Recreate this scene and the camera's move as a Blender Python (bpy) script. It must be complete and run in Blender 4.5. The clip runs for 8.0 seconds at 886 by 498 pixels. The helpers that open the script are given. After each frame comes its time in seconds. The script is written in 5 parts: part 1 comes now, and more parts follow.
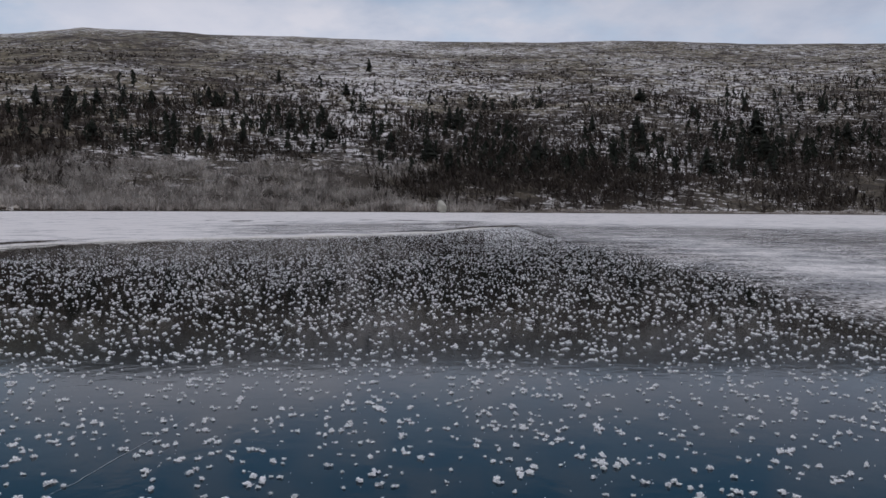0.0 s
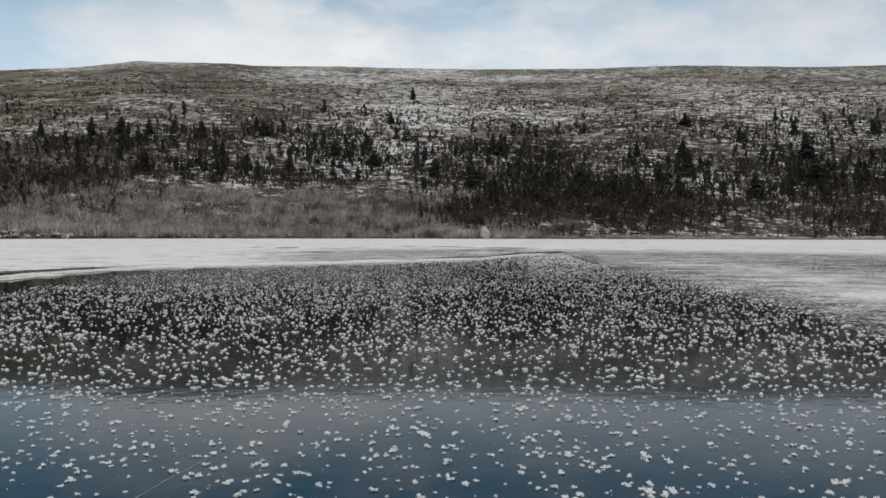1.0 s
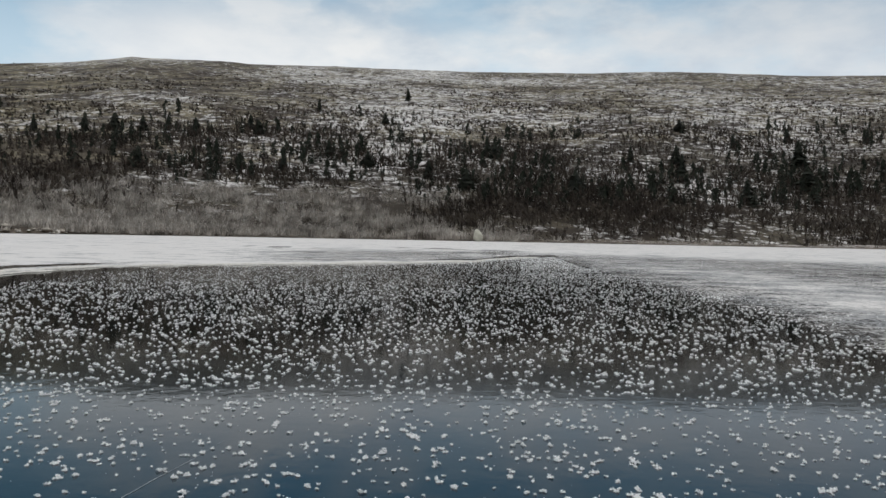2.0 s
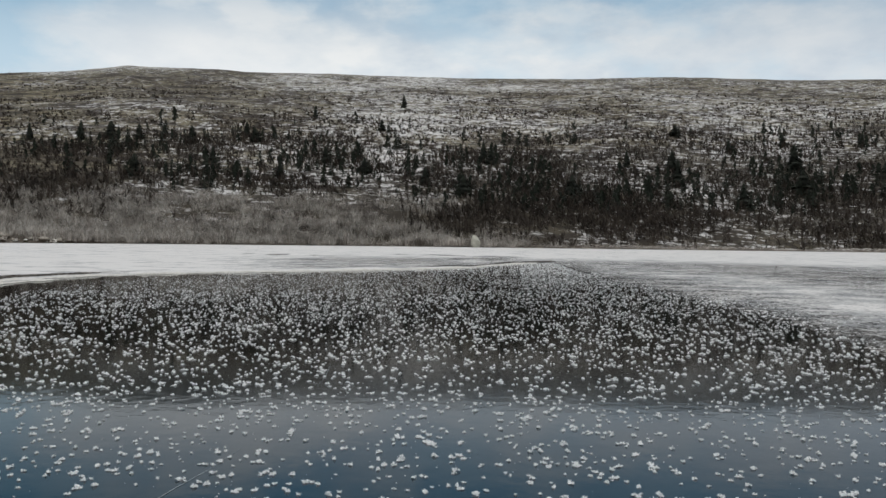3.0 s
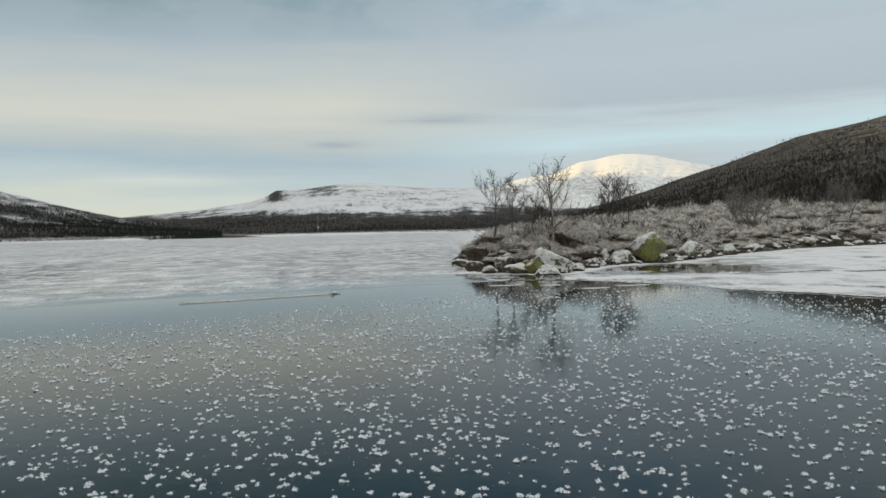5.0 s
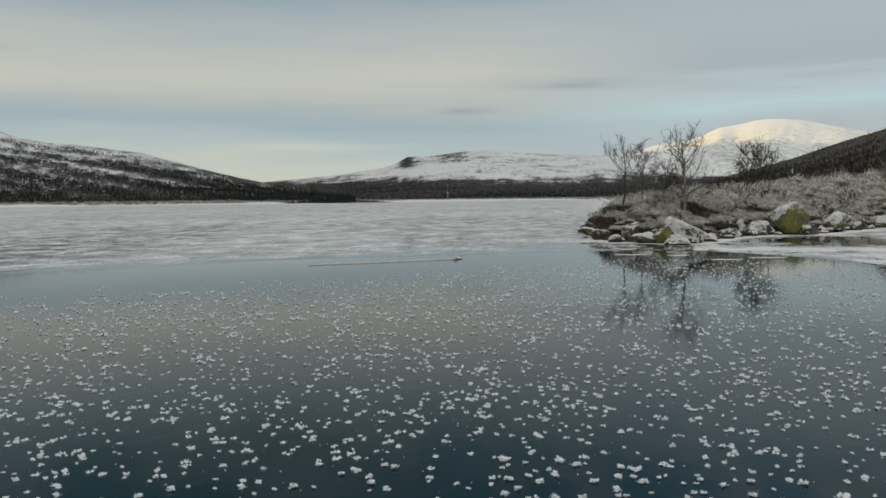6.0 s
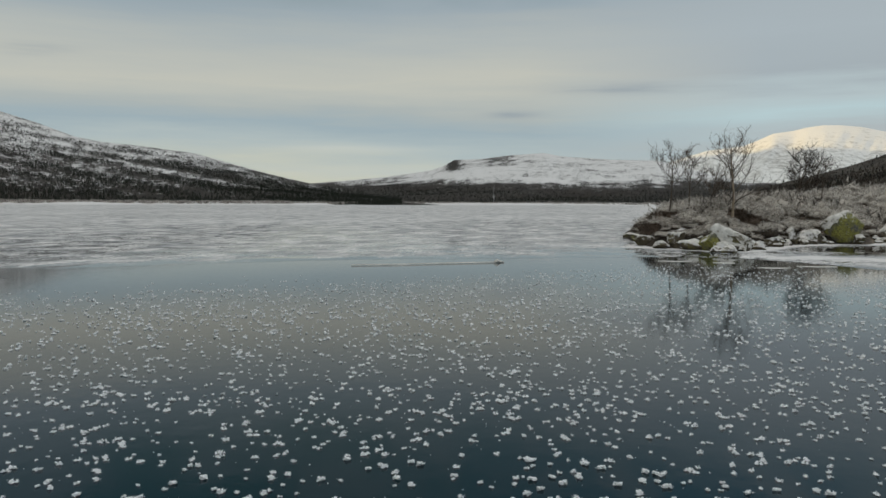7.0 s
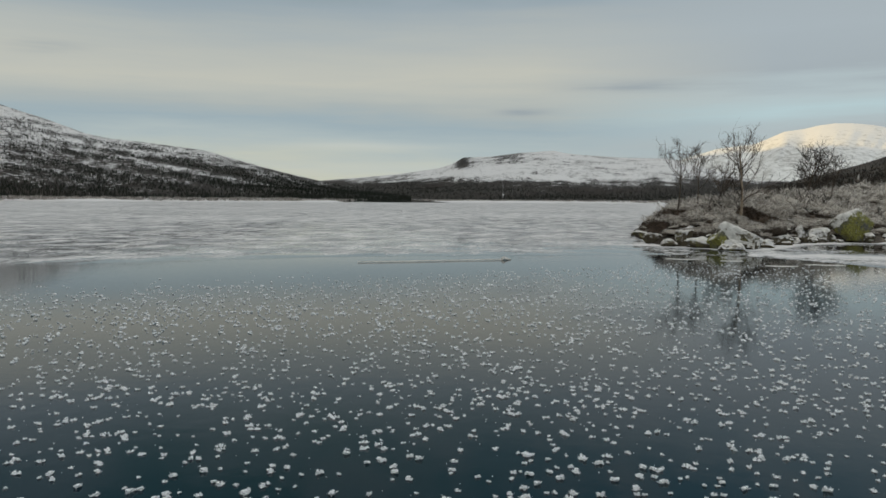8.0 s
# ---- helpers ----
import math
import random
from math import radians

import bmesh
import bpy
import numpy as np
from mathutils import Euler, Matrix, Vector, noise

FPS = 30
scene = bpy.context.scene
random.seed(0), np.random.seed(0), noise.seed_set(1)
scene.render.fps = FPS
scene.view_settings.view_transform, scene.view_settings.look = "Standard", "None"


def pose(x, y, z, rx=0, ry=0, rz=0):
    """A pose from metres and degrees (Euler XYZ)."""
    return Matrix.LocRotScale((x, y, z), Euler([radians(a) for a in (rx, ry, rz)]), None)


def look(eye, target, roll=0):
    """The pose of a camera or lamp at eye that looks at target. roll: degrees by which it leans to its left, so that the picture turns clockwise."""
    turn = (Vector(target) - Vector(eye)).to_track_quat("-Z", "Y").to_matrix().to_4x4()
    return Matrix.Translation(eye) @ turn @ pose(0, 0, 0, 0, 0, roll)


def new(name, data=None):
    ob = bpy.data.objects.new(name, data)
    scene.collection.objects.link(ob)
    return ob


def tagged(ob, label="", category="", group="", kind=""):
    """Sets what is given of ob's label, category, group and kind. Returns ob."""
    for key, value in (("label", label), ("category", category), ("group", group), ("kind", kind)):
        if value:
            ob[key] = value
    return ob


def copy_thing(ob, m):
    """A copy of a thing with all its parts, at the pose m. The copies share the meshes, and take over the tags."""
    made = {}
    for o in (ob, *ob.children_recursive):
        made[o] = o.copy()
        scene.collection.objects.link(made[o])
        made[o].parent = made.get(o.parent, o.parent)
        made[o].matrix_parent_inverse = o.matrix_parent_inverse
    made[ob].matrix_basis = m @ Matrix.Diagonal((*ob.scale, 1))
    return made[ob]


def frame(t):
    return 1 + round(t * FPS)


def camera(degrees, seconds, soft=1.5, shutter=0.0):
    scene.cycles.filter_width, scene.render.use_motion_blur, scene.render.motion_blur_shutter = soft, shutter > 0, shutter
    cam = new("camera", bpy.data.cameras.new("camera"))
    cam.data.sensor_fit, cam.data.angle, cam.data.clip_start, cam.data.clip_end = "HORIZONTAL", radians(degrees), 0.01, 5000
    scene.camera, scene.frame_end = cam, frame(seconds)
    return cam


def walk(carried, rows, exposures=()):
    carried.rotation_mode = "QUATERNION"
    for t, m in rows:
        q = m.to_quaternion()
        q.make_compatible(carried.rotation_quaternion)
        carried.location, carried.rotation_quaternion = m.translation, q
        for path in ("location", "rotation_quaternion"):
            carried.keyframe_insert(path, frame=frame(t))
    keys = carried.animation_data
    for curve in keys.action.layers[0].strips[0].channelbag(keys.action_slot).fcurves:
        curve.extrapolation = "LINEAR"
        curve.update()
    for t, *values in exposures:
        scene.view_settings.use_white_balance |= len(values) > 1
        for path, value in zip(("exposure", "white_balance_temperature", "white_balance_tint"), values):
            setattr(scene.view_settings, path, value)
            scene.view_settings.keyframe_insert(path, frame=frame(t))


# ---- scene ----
# ---- camera and walk ----
cam = camera(58.76, 8.0, soft=1.5)
PATH = [
    (0.0, pose(0.000, -0.000, 1.600, 86.740, -0.460, 0.000)),
    (0.5, pose(-0.012, -0.009, 1.599, 87.438, 0.096, 3.491)),
    (1.0, pose(-0.004, -0.035, 1.596, 88.640, -0.255, 3.165)),
    (1.5, pose(-0.013, -0.030, 1.594, 88.620, -0.409, 2.782)),
    (2.0, pose(-0.005, -0.042, 1.604, 88.782, -1.246, 2.647)),
    (2.2, pose(-0.019, -0.038, 1.593, 89.696, -1.621, 0.229)),
    (3.3, pose(-0.208, -0.049, 1.606, 89.177, 0.446, 5.877)),
    (3.5, pose(-0.239, -0.051, 1.609, 89.627, -0.252, 14.320)),
    (3.7, pose(-0.243, -0.059, 1.608, 89.181, -0.374, 23.766)),
    (4.0, pose(-0.167, -0.102, 1.573, 88.224, 0.024, 40.742)),
    (4.2, pose(-0.125, -0.071, 1.595, 86.923, 0.210, 51.439)),
    (4.5, pose(-0.033, -0.081, 1.640, 87.095, 0.261, 66.193)),
    (4.7, pose(0.011, -0.062, 1.621, 88.003, 0.629, 74.505)),
    (5.0, pose(-0.102, -0.067, 1.607, 88.716, 1.318, 86.323)),
    (5.2, pose(-0.113, 0.007, 1.598, 87.538, 1.239, 91.984)),
    (6.3, pose(-0.104, 0.111, 1.590, 86.426, 0.307, 96.105)),
    (6.5, pose(-0.071, 0.149, 1.585, 86.406, -0.264, 96.571)),
    (7.0, pose(-0.044, 0.187, 1.588, 86.705, -0.183, 99.027)),
    (7.5, pose(-0.027, 0.229, 1.579, 86.693, -0.239, 100.086)),
    (8.0, pose(-0.031, 0.251, 1.578, 86.526, -0.316, 99.692)),
]
EXPOSURES = [(0.0, -0.42, 6150, 20), (0.5, -0.18, 6350, 13), (1.0, -0.05, 6570, 12), (2.0, -0.05, 6570, 11), (3.5, -0.04, 6550, 9), (4.0, 0.0, 6400, 7), (5.0, -0.11, 6430, 7), (6.3, -0.38, 6500, 7), (8.0, -0.40, 6500, 7)]
walk(cam, PATH, EXPOSURES)

# ---- world and sun ----
SUN_EL, SUN_AZ = 5.0, 300.0        # degrees; azimuth counted from +x towards +y
world = bpy.data.worlds.new("world")
scene.world = world
world.use_nodes = True


def math_node(tree, op, a, b=None, clamp=False):
    n = tree.nodes.new("ShaderNodeMath")
    n.operation, n.use_clamp = op, clamp
    for i, v in enumerate((a, b)):
        if v is None:
            continue
        if isinstance(v, (int, float)):
            n.inputs[i].default_value = v
        else:
            tree.links.new(v, n.inputs[i])
    return n.outputs[0]


def ramp(tree, fac, stops):
    n = tree.nodes.new("ShaderNodeValToRGB")
    els = n.color_ramp.elements
    while len(els) < len(stops):
        els.new(0.5)
    for e, (p, c) in zip(els, stops):
        e.position = p
        e.color = (*c, 1) if isinstance(c, tuple) else (c, c, c, 1)
    tree.links.new(fac, n.inputs[0])
    return n.outputs[0]


def mix_color(tree, fac, a, b, mode="MIX"):
    n = tree.nodes.new("ShaderNodeMix")
    n.data_type, n.blend_type = "RGBA", mode
    for sock, v in ((n.inputs[0], fac), (n.inputs[6], a), (n.inputs[7], b)):
        if isinstance(v, (int, float)):
            sock.default_value = v
        elif isinstance(v, tuple):
            sock.default_value = (*v, 1)
        else:
            tree.links.new(v, sock)
    return n.outputs[2]


def noise_tex(tree, vec, scale, detail=5.0, rough=0.55, out=0):
    n = tree.nodes.new("ShaderNodeTexNoise")
    n.inputs["Scale"].default_value, n.inputs["Detail"].default_value = scale, detail
    n.inputs["Roughness"].default_value = rough
    if vec is not None:
        tree.links.new(vec, n.inputs["Vector"])
    return n.outputs[out]


def mapped(tree, vec, scale=(1, 1, 1), turn=0.0, shift=(0, 0, 0)):
    n = tree.nodes.new("ShaderNodeMapping")
    n.inputs["Scale"].default_value, n.inputs["Rotation"].default_value[2] = scale, radians(turn)
    n.inputs["Location"].default_value = shift
    tree.links.new(vec, n.inputs["Vector"])
    return n.outputs[0]


def build_world():
    tree = world.node_tree
    tree.nodes.clear()
    out = tree.nodes.new("ShaderNodeOutputWorld")
    bg = tree.nodes.new("ShaderNodeBackground")
    tree.links.new(bg.outputs[0], out.inputs[0])
    sky = tree.nodes.new("ShaderNodeTexSky")
    sky.sky_type, sky.sun_disc = "NISHITA", False
    sky.sun_elevation, sky.sun_rotation = radians(SUN_EL), radians(90 - SUN_AZ)
    tc = tree.nodes.new("ShaderNodeTexCoord")
    sep = tree.nodes.new("ShaderNodeSeparateXYZ")
    tree.links.new(tc.outputs["Generated"], sep.inputs[0])
    up = math_node(tree, "MAXIMUM", sep.outputs[2], 0.0)
    side = math_node(tree, "MULTIPLY_ADD", sep.outputs[1], 0.5)

    def lin(a, ka, b, kb):
        return math_node(tree, "ADD", math_node(tree, "MULTIPLY", a, ka), math_node(tree, "MULTIPLY", b, kb))
    # bearing (less 150) and height of the direction, both in degrees
    c, w = math.cos(radians(150)), math.sin(radians(150))
    bearing = math_node(tree, "MULTIPLY", math_node(tree, "ARCTAN2", lin(sep.outputs[0], -w, sep.outputs[1], c), lin(sep.outputs[0], c, sep.outputs[1], w)), 57.2958)
    lift = math_node(tree, "MULTIPLY", math_node(tree, "ARCSINE", up), 57.2958)
    comb = tree.nodes.new("ShaderNodeCombineXYZ")
    tree.links.new(bearing, comb.inputs[0])
    tree.links.new(lift, comb.inputs[1])
    dome = comb.outputs[0]

    def blot(az, wide, el, tall, lean=0.0, strength=1.0):
        """A soft oval about one bearing and height."""
        da = math_node(tree, "SUBTRACT", bearing, az - 150)
        de = math_node(tree, "SUBTRACT", math_node(tree, "SUBTRACT", lift, el), math_node(tree, "MULTIPLY", da, lean))
        da, de = math_node(tree, "DIVIDE", da, wide), math_node(tree, "DIVIDE", de, tall)
        e = math_node(tree, "MULTIPLY", math_node(tree, "ADD", math_node(tree, "MULTIPLY", da, da), math_node(tree, "MULTIPLY", de, de)), -1.0)
        return math_node(tree, "MULTIPLY", math_node(tree, "EXPONENT", e), strength)

    puffs = noise_tex(tree, mapped(tree, dome, (0.085, 0.19, 1), 8, (3.1, 1.7, 0)), 1.0, 7, 0.55)
    curl = noise_tex(tree, mapped(tree, dome, (0.16, 0.34, 1), 12, (8.3, 4.2, 0)), 1.0, 6, 0.55)
    layer = noise_tex(tree, mapped(tree, dome, (0.035, 0.30, 1), -1.5, (0.4, 2.2, 0)), 1.0, 6, 0.55)
    wisp = noise_tex(tree, mapped(tree, dome, (0.075, 0.9, 1), 1.0, (5.4, 1.2, 0)), 1.0, 5, 0.6)
    # layered stratus over the open lake, cream below and slate above, with a clear gap towards the point
    rise = math_node(tree, "ADD", lift, lin(math_node(tree, "SUBTRACT", layer, 0.5), 5.0, math_node(tree, "SUBTRACT", wisp, 0.5), 1.8))
    rise = math_node(tree, "DIVIDE", rise, 16.0)
    west = ramp(tree, rise, [(0.0, (0.76, 0.75, 0.61)), (0.13, (0.72, 0.735, 0.64)), (0.24, (0.56, 0.645, 0.665)), (0.33, (0.455, 0.56, 0.62)), (0.41, (0.55, 0.60, 0.60)), (0.54, (0.70, 0.70, 0.635)), (0.68, (0.61, 0.64, 0.625)), (0.85, (0.475, 0.555, 0.62)), (1.0, (0.46, 0.54, 0.60))])
    north = ramp(tree, rise, [(0.0, (0.76, 0.76, 0.68)), (0.14, (0.68, 0.71, 0.69)), (0.26, (0.56, 0.62, 0.65)), (0.38, (0.62, 0.78, 0.83)), (0.46, (0.60, 0.70, 0.74)), (0.54, (0.50, 0.565, 0.615)), (0.8, (0.53, 0.60, 0.655)), (1.0, (0.56, 0.66, 0.74))])
    col = mix_color(tree, ramp(tree, math_node(tree, "DIVIDE", bearing, 100.0), [(0.17, 0.0), (0.33, 1.0)]), north, west)
    dark = math_node(tree, "ADD", blot(176.5, 5.0, 8.1, 0.36, 0.02, 1.0), math_node(tree, "ADD", blot(184, 1.7, 6.4, 0.25, 0.0, 0.9), blot(216.5, 2.2, 9.7, 0.35, -0.05, 0.6)))
    dark = math_node(tree, "MULTIPLY", dark, ramp(tree, wisp, [(0.35, 0.3), (0.6, 1.0)]))
    col = mix_color(tree, dark, col, (0.37, 0.435, 0.50))
    pale = math_node(tree, "ADD", blot(196, 4.5, 3.9, 0.30, 0.0, 0.8), blot(191, 14, 2.3, 0.5, 0.0, 0.35))
    col = mix_color(tree, math_node(tree, "MULTIPLY", pale, ramp(tree, wisp, [(0.3, 0.4), (0.6, 1.0)])), col, (0.76, 0.785, 0.73))
    # broken white cloud with blue gaps over the hill
    gaps = math_node(tree, "ADD", blot(127, 8, 12.0, 4.5, 0.0, 0.20), math_node(tree, "ADD", blot(92, 2.8, 16.6, 2.0, 0.0, 0.20), blot(119, 5, 20, 5, 0.0, 0.15)))
    banks = math_node(tree, "ADD", blot(110, 8, 14.5, 4.5, 0.0, 0.22), blot(80, 12, 13.0, 3.0, 0.0, 0.06))
    body = math_node(tree, "ADD", math_node(tree, "SUBTRACT", puffs, gaps), banks)
    cover = ramp(tree, body, [(0.38, 0.0), (0.56, 1.0)])
    white = ramp(tree, curl, [(0.32, (0.58, 0.67, 0.76)), (0.48, (0.73, 0.795, 0.845)), (0.66, (0.87, 0.90, 0.91))])
    white = mix_color(tree, blot(111, 9, 14, 5, 0.0, 0.65), white, (0.93, 0.945, 0.945))
    white = mix_color(tree, blot(64, 17, 17, 9, 0.0, 0.55), white, (0.55, 0.615, 0.685))
    clear = mix_color(tree, 1.0, sky.outputs[0], (SKY_GAIN, SKY_GAIN, SKY_GAIN), "MULTIPLY")
    clear = mix_color(tree, 0.85, clear, (0.63, 0.79, 0.92))
    col = mix_color(tree, ramp(tree, math_node(tree, "DIVIDE", bearing, -100.0), [(0.06, 0.0), (0.24, 1.0)]), col, mix_color(tree, cover, clear, white))
    # an overcast dome: a bluer belt above the far hills, brightest overhead
    high = ramp(tree, up, [(0.20, 0.50), (0.34, 0.40), (0.52, 0.60), (0.85, 1.0)])
    col = mix_color(tree, 1.0, col, mix_color(tree, 1.0, high, (2.0, 2.0, 2.0), "MULTIPLY"), "MULTIPLY")
    belt = ramp(tree, up, [(0.23, 0.0), (0.34, 0.62), (0.44, 0.45), (0.6, 0.0)])
    belt = math_node(tree, "MULTIPLY", belt, ramp(tree, math_node(tree, "SUBTRACT", curl, math_node(tree, "MULTIPLY", puffs, 0.5)), [(0.16, 1.4), (0.34, 0.35)]))
    belt = math_node(tree, "ADD", belt, math_node(tree, "ADD", blot(70, 15, 23, 6, 0.0, 0.45), blot(123, 8, 17, 6, 0.0, 0.45)))
    belt = math_node(tree, "ADD", belt, blot(108, 12, 20, 4.5, 0.0, 0.28))
    belt = math_node(tree, "ADD", belt, math_node(tree, "SUBTRACT", blot(209, 16, 22, 7, 0.0, 0.35), blot(150, 13, 21, 8, 0.0, 0.30)))
    belt = math_node(tree, "MAXIMUM", belt, 0.0)
    col = mix_color(tree, math_node(tree, "MINIMUM", belt, 0.9), col, mix_color(tree, ramp(tree, side, [(0.35, 0.0), (0.75, 1.0)]), (0.12, 0.245, 0.265), (0.155, 0.36, 0.55)))
    col = mix_color(tree, ramp(tree, up, [(0.48, 0.0), (0.8, 0.85)]), col, (1.08, 1.04, 1.0))
    tree.links.new(col, bg.inputs[0])
    bg.inputs[1].default_value = 1.0


SKY_GAIN = 0.12
build_world()
sun = new("sun", bpy.data.lights.new("sun", "SUN"))
sun.data.energy, sun.data.angle, sun.data.color = 4.0, radians(0.5), (1.0, 0.67, 0.22)
_a, _e = radians(SUN_AZ), radians(SUN_EL)
sun.matrix_world = look(Vector((math.cos(_a) * math.cos(_e), math.sin(_a) * math.cos(_e), math.sin(_e))) * 100, (0, 0, 0))


# ---- materials ----
def material(name):
    m = bpy.data.materials.new(name)
    m.use_nodes = True
    tree = m.node_tree
    b = tree.nodes["Principled BSDF"]
    tc = tree.nodes.new("ShaderNodeTexCoord")
    return m, tree, b, tc.outputs["Object"]


def bump(tree, b, height, strength, distance):
    n = tree.nodes.new("ShaderNodeBump")
    n.inputs["Strength"].default_value, n.inputs["Distance"].default_value = strength, distance
    tree.links.new(height, n.inputs["Height"])
    tree.links.new(n.outputs[0], b.inputs["Normal"])


def up_facing(tree):
    g = tree.nodes.new("ShaderNodeNewGeometry")
    s = tree.nodes.new("ShaderNodeSeparateXYZ")
    tree.links.new(g.outputs["Normal"], s.inputs[0])
    return s.outputs[2]


def attribute(tree, name):
    n = tree.nodes.new("ShaderNodeAttribute")
    n.attribute_name = name
    return n.outputs["Fac"]


def simple(name, dark, light, scale=8.0, rough=0.85, relief=0.02, spec=0.3):
    m, tree, b, pos = material(name)
    n1 = noise_tex(tree, pos, scale, 6, 0.6)
    n2 = noise_tex(tree, pos, scale * 0.17, 3, 0.5)
    f = math_node(tree, "ADD", math_node(tree, "MULTIPLY", n1, 0.65), math_node(tree, "MULTIPLY", n2, 0.35))
    tree.links.new(ramp(tree, f, [(0.32, dark), (0.68, light)]), b.inputs["Base Color"])
    b.inputs["Roughness"].default_value = rough
    b.inputs["Specular IOR Level"].default_value = spec
    bump(tree, b, n1, 0.5, relief)
    return m


def ice_shader(tree, b, pos):
    """Clear black lake ice: dark depth, thin frost film, slight waviness."""
    film = noise_tex(tree, mapped(tree, pos, (0.25, 0.5, 1), 20), 0.7, 5, 0.6)
    fine = noise_tex(tree, pos, 22, 4, 0.6)
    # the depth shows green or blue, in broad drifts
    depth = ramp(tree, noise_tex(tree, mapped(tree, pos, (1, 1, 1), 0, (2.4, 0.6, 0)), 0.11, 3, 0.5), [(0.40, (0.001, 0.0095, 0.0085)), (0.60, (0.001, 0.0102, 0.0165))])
    # painted mirror images: the dark hill past about y 8, blue sky nearer in
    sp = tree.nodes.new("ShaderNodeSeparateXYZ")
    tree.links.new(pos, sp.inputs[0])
    hill_mirror = math_node(tree, "ADD", math_node(tree, "DIVIDE", sp.outputs[1], 20.0), math_node(tree, "MULTIPLY", film, 0.2))
    depth = mix_color(tree, ramp(tree, hill_mirror, [(0.46, 0.0), (0.62, 1.0)]), mix_color(tree, ramp(tree, math_node(tree, "MULTIPLY_ADD", sp.outputs[0], 0.05), [(0.22, 0.0), (0.45, 1.0)]), depth, (0.001, 0.0155, 0.028)), (0.0045, 0.0042, 0.0036))
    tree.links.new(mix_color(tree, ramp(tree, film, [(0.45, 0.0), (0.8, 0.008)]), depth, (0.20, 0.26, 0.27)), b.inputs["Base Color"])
    b.inputs["IOR"].default_value = 1.225
    rgh = math_node(tree, "ADD", math_node(tree, "MULTIPLY", film, 0.035), math_node(tree, "MULTIPLY", fine, 0.03))
    tree.links.new(math_node(tree, "ADD", rgh, 0.0), b.inputs["Roughness"])
    wave = noise_tex(tree, mapped(tree, pos, (1, 1, 1)), 4.5, 4, 0.6)
    bump(tree, b, wave, 0.32, 0.005)


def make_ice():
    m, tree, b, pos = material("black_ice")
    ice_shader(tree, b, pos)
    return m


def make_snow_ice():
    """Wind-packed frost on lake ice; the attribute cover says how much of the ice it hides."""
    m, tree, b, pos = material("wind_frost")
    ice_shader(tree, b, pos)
    snow = tree.nodes.new("ShaderNodeBsdfPrincipled")
    g1 = noise_tex(tree, pos, 3.0, 6, 0.65)
    g2 = noise_tex(tree, mapped(tree, pos, (0.9, 0.6, 1), 8), 1.0, 5, 0.62)
    g = math_node(tree, "ADD", math_node(tree, "MULTIPLY", g1, 0.4), math_node(tree, "MULTIPLY", g2, 0.6))
    drift = noise_tex(tree, mapped(tree, pos, (0.55, 0.9, 1), 8, (3, 9, 0)), 0.62, 7, 0.66)
    g = math_node(tree, "ADD", math_node(tree, "MULTIPLY", g, 0.45), math_node(tree, "MULTIPLY", drift, 0.55))
    g = math_node(tree, "ADD", g, math_node(tree, "MULTIPLY", math_node(tree, "MAXIMUM", math_node(tree, "SUBTRACT", attribute(tree, "cover"), 0.66), 0.0), 0.22))
    tree.links.new(ramp(tree, g, [(0.435, (0.28, 0.28, 0.285)), (0.49, (0.455, 0.445, 0.44)), (0.555, (0.71, 0.68, 0.66))]), snow.inputs["Base Color"])
    snow.inputs["Roughness"].default_value = 0.75
    snow.inputs["Specular IOR Level"].default_value = 0.25
    bump(tree, snow, g1, 0.6, 0.02)
    lim = attribute(tree, "cover")
    patch = noise_tex(tree, mapped(tree, pos, (0.6, 0.95, 1), 8), 1.25, 7, 0.62)
    # covered where the patch noise plus the cover passes a limit
    speck = attribute(tree, "speck")
    f = math_node(tree, "ADD", lim, math_node(tree, "MULTIPLY", math_node(tree, "SUBTRACT", patch, 0.5), math_node(tree, "SUBTRACT", 1.6, speck)))
    f = math_node(tree, "ADD", f, math_node(tree, "MULTIPLY", math_node(tree, "SUBTRACT", noise_tex(tree, mapped(tree, pos, (1, 1, 1), 30), 8.0, 3, 0.6), 0.5), 1.3))
    f = ramp(tree, f, [(0.30, 0.0), (0.66, 1.0)])
    mix = tree.nodes.new("ShaderNodeMixShader")
    tree.links.new(f, mix.inputs[0])
    tree.links.new(b.outputs[0], mix.inputs[1])
    tree.links.new(snow.outputs[0], mix.inputs[2])
    tree.links.new(mix.outputs[0], tree.nodes["Material Output"].inputs[0])
    return m


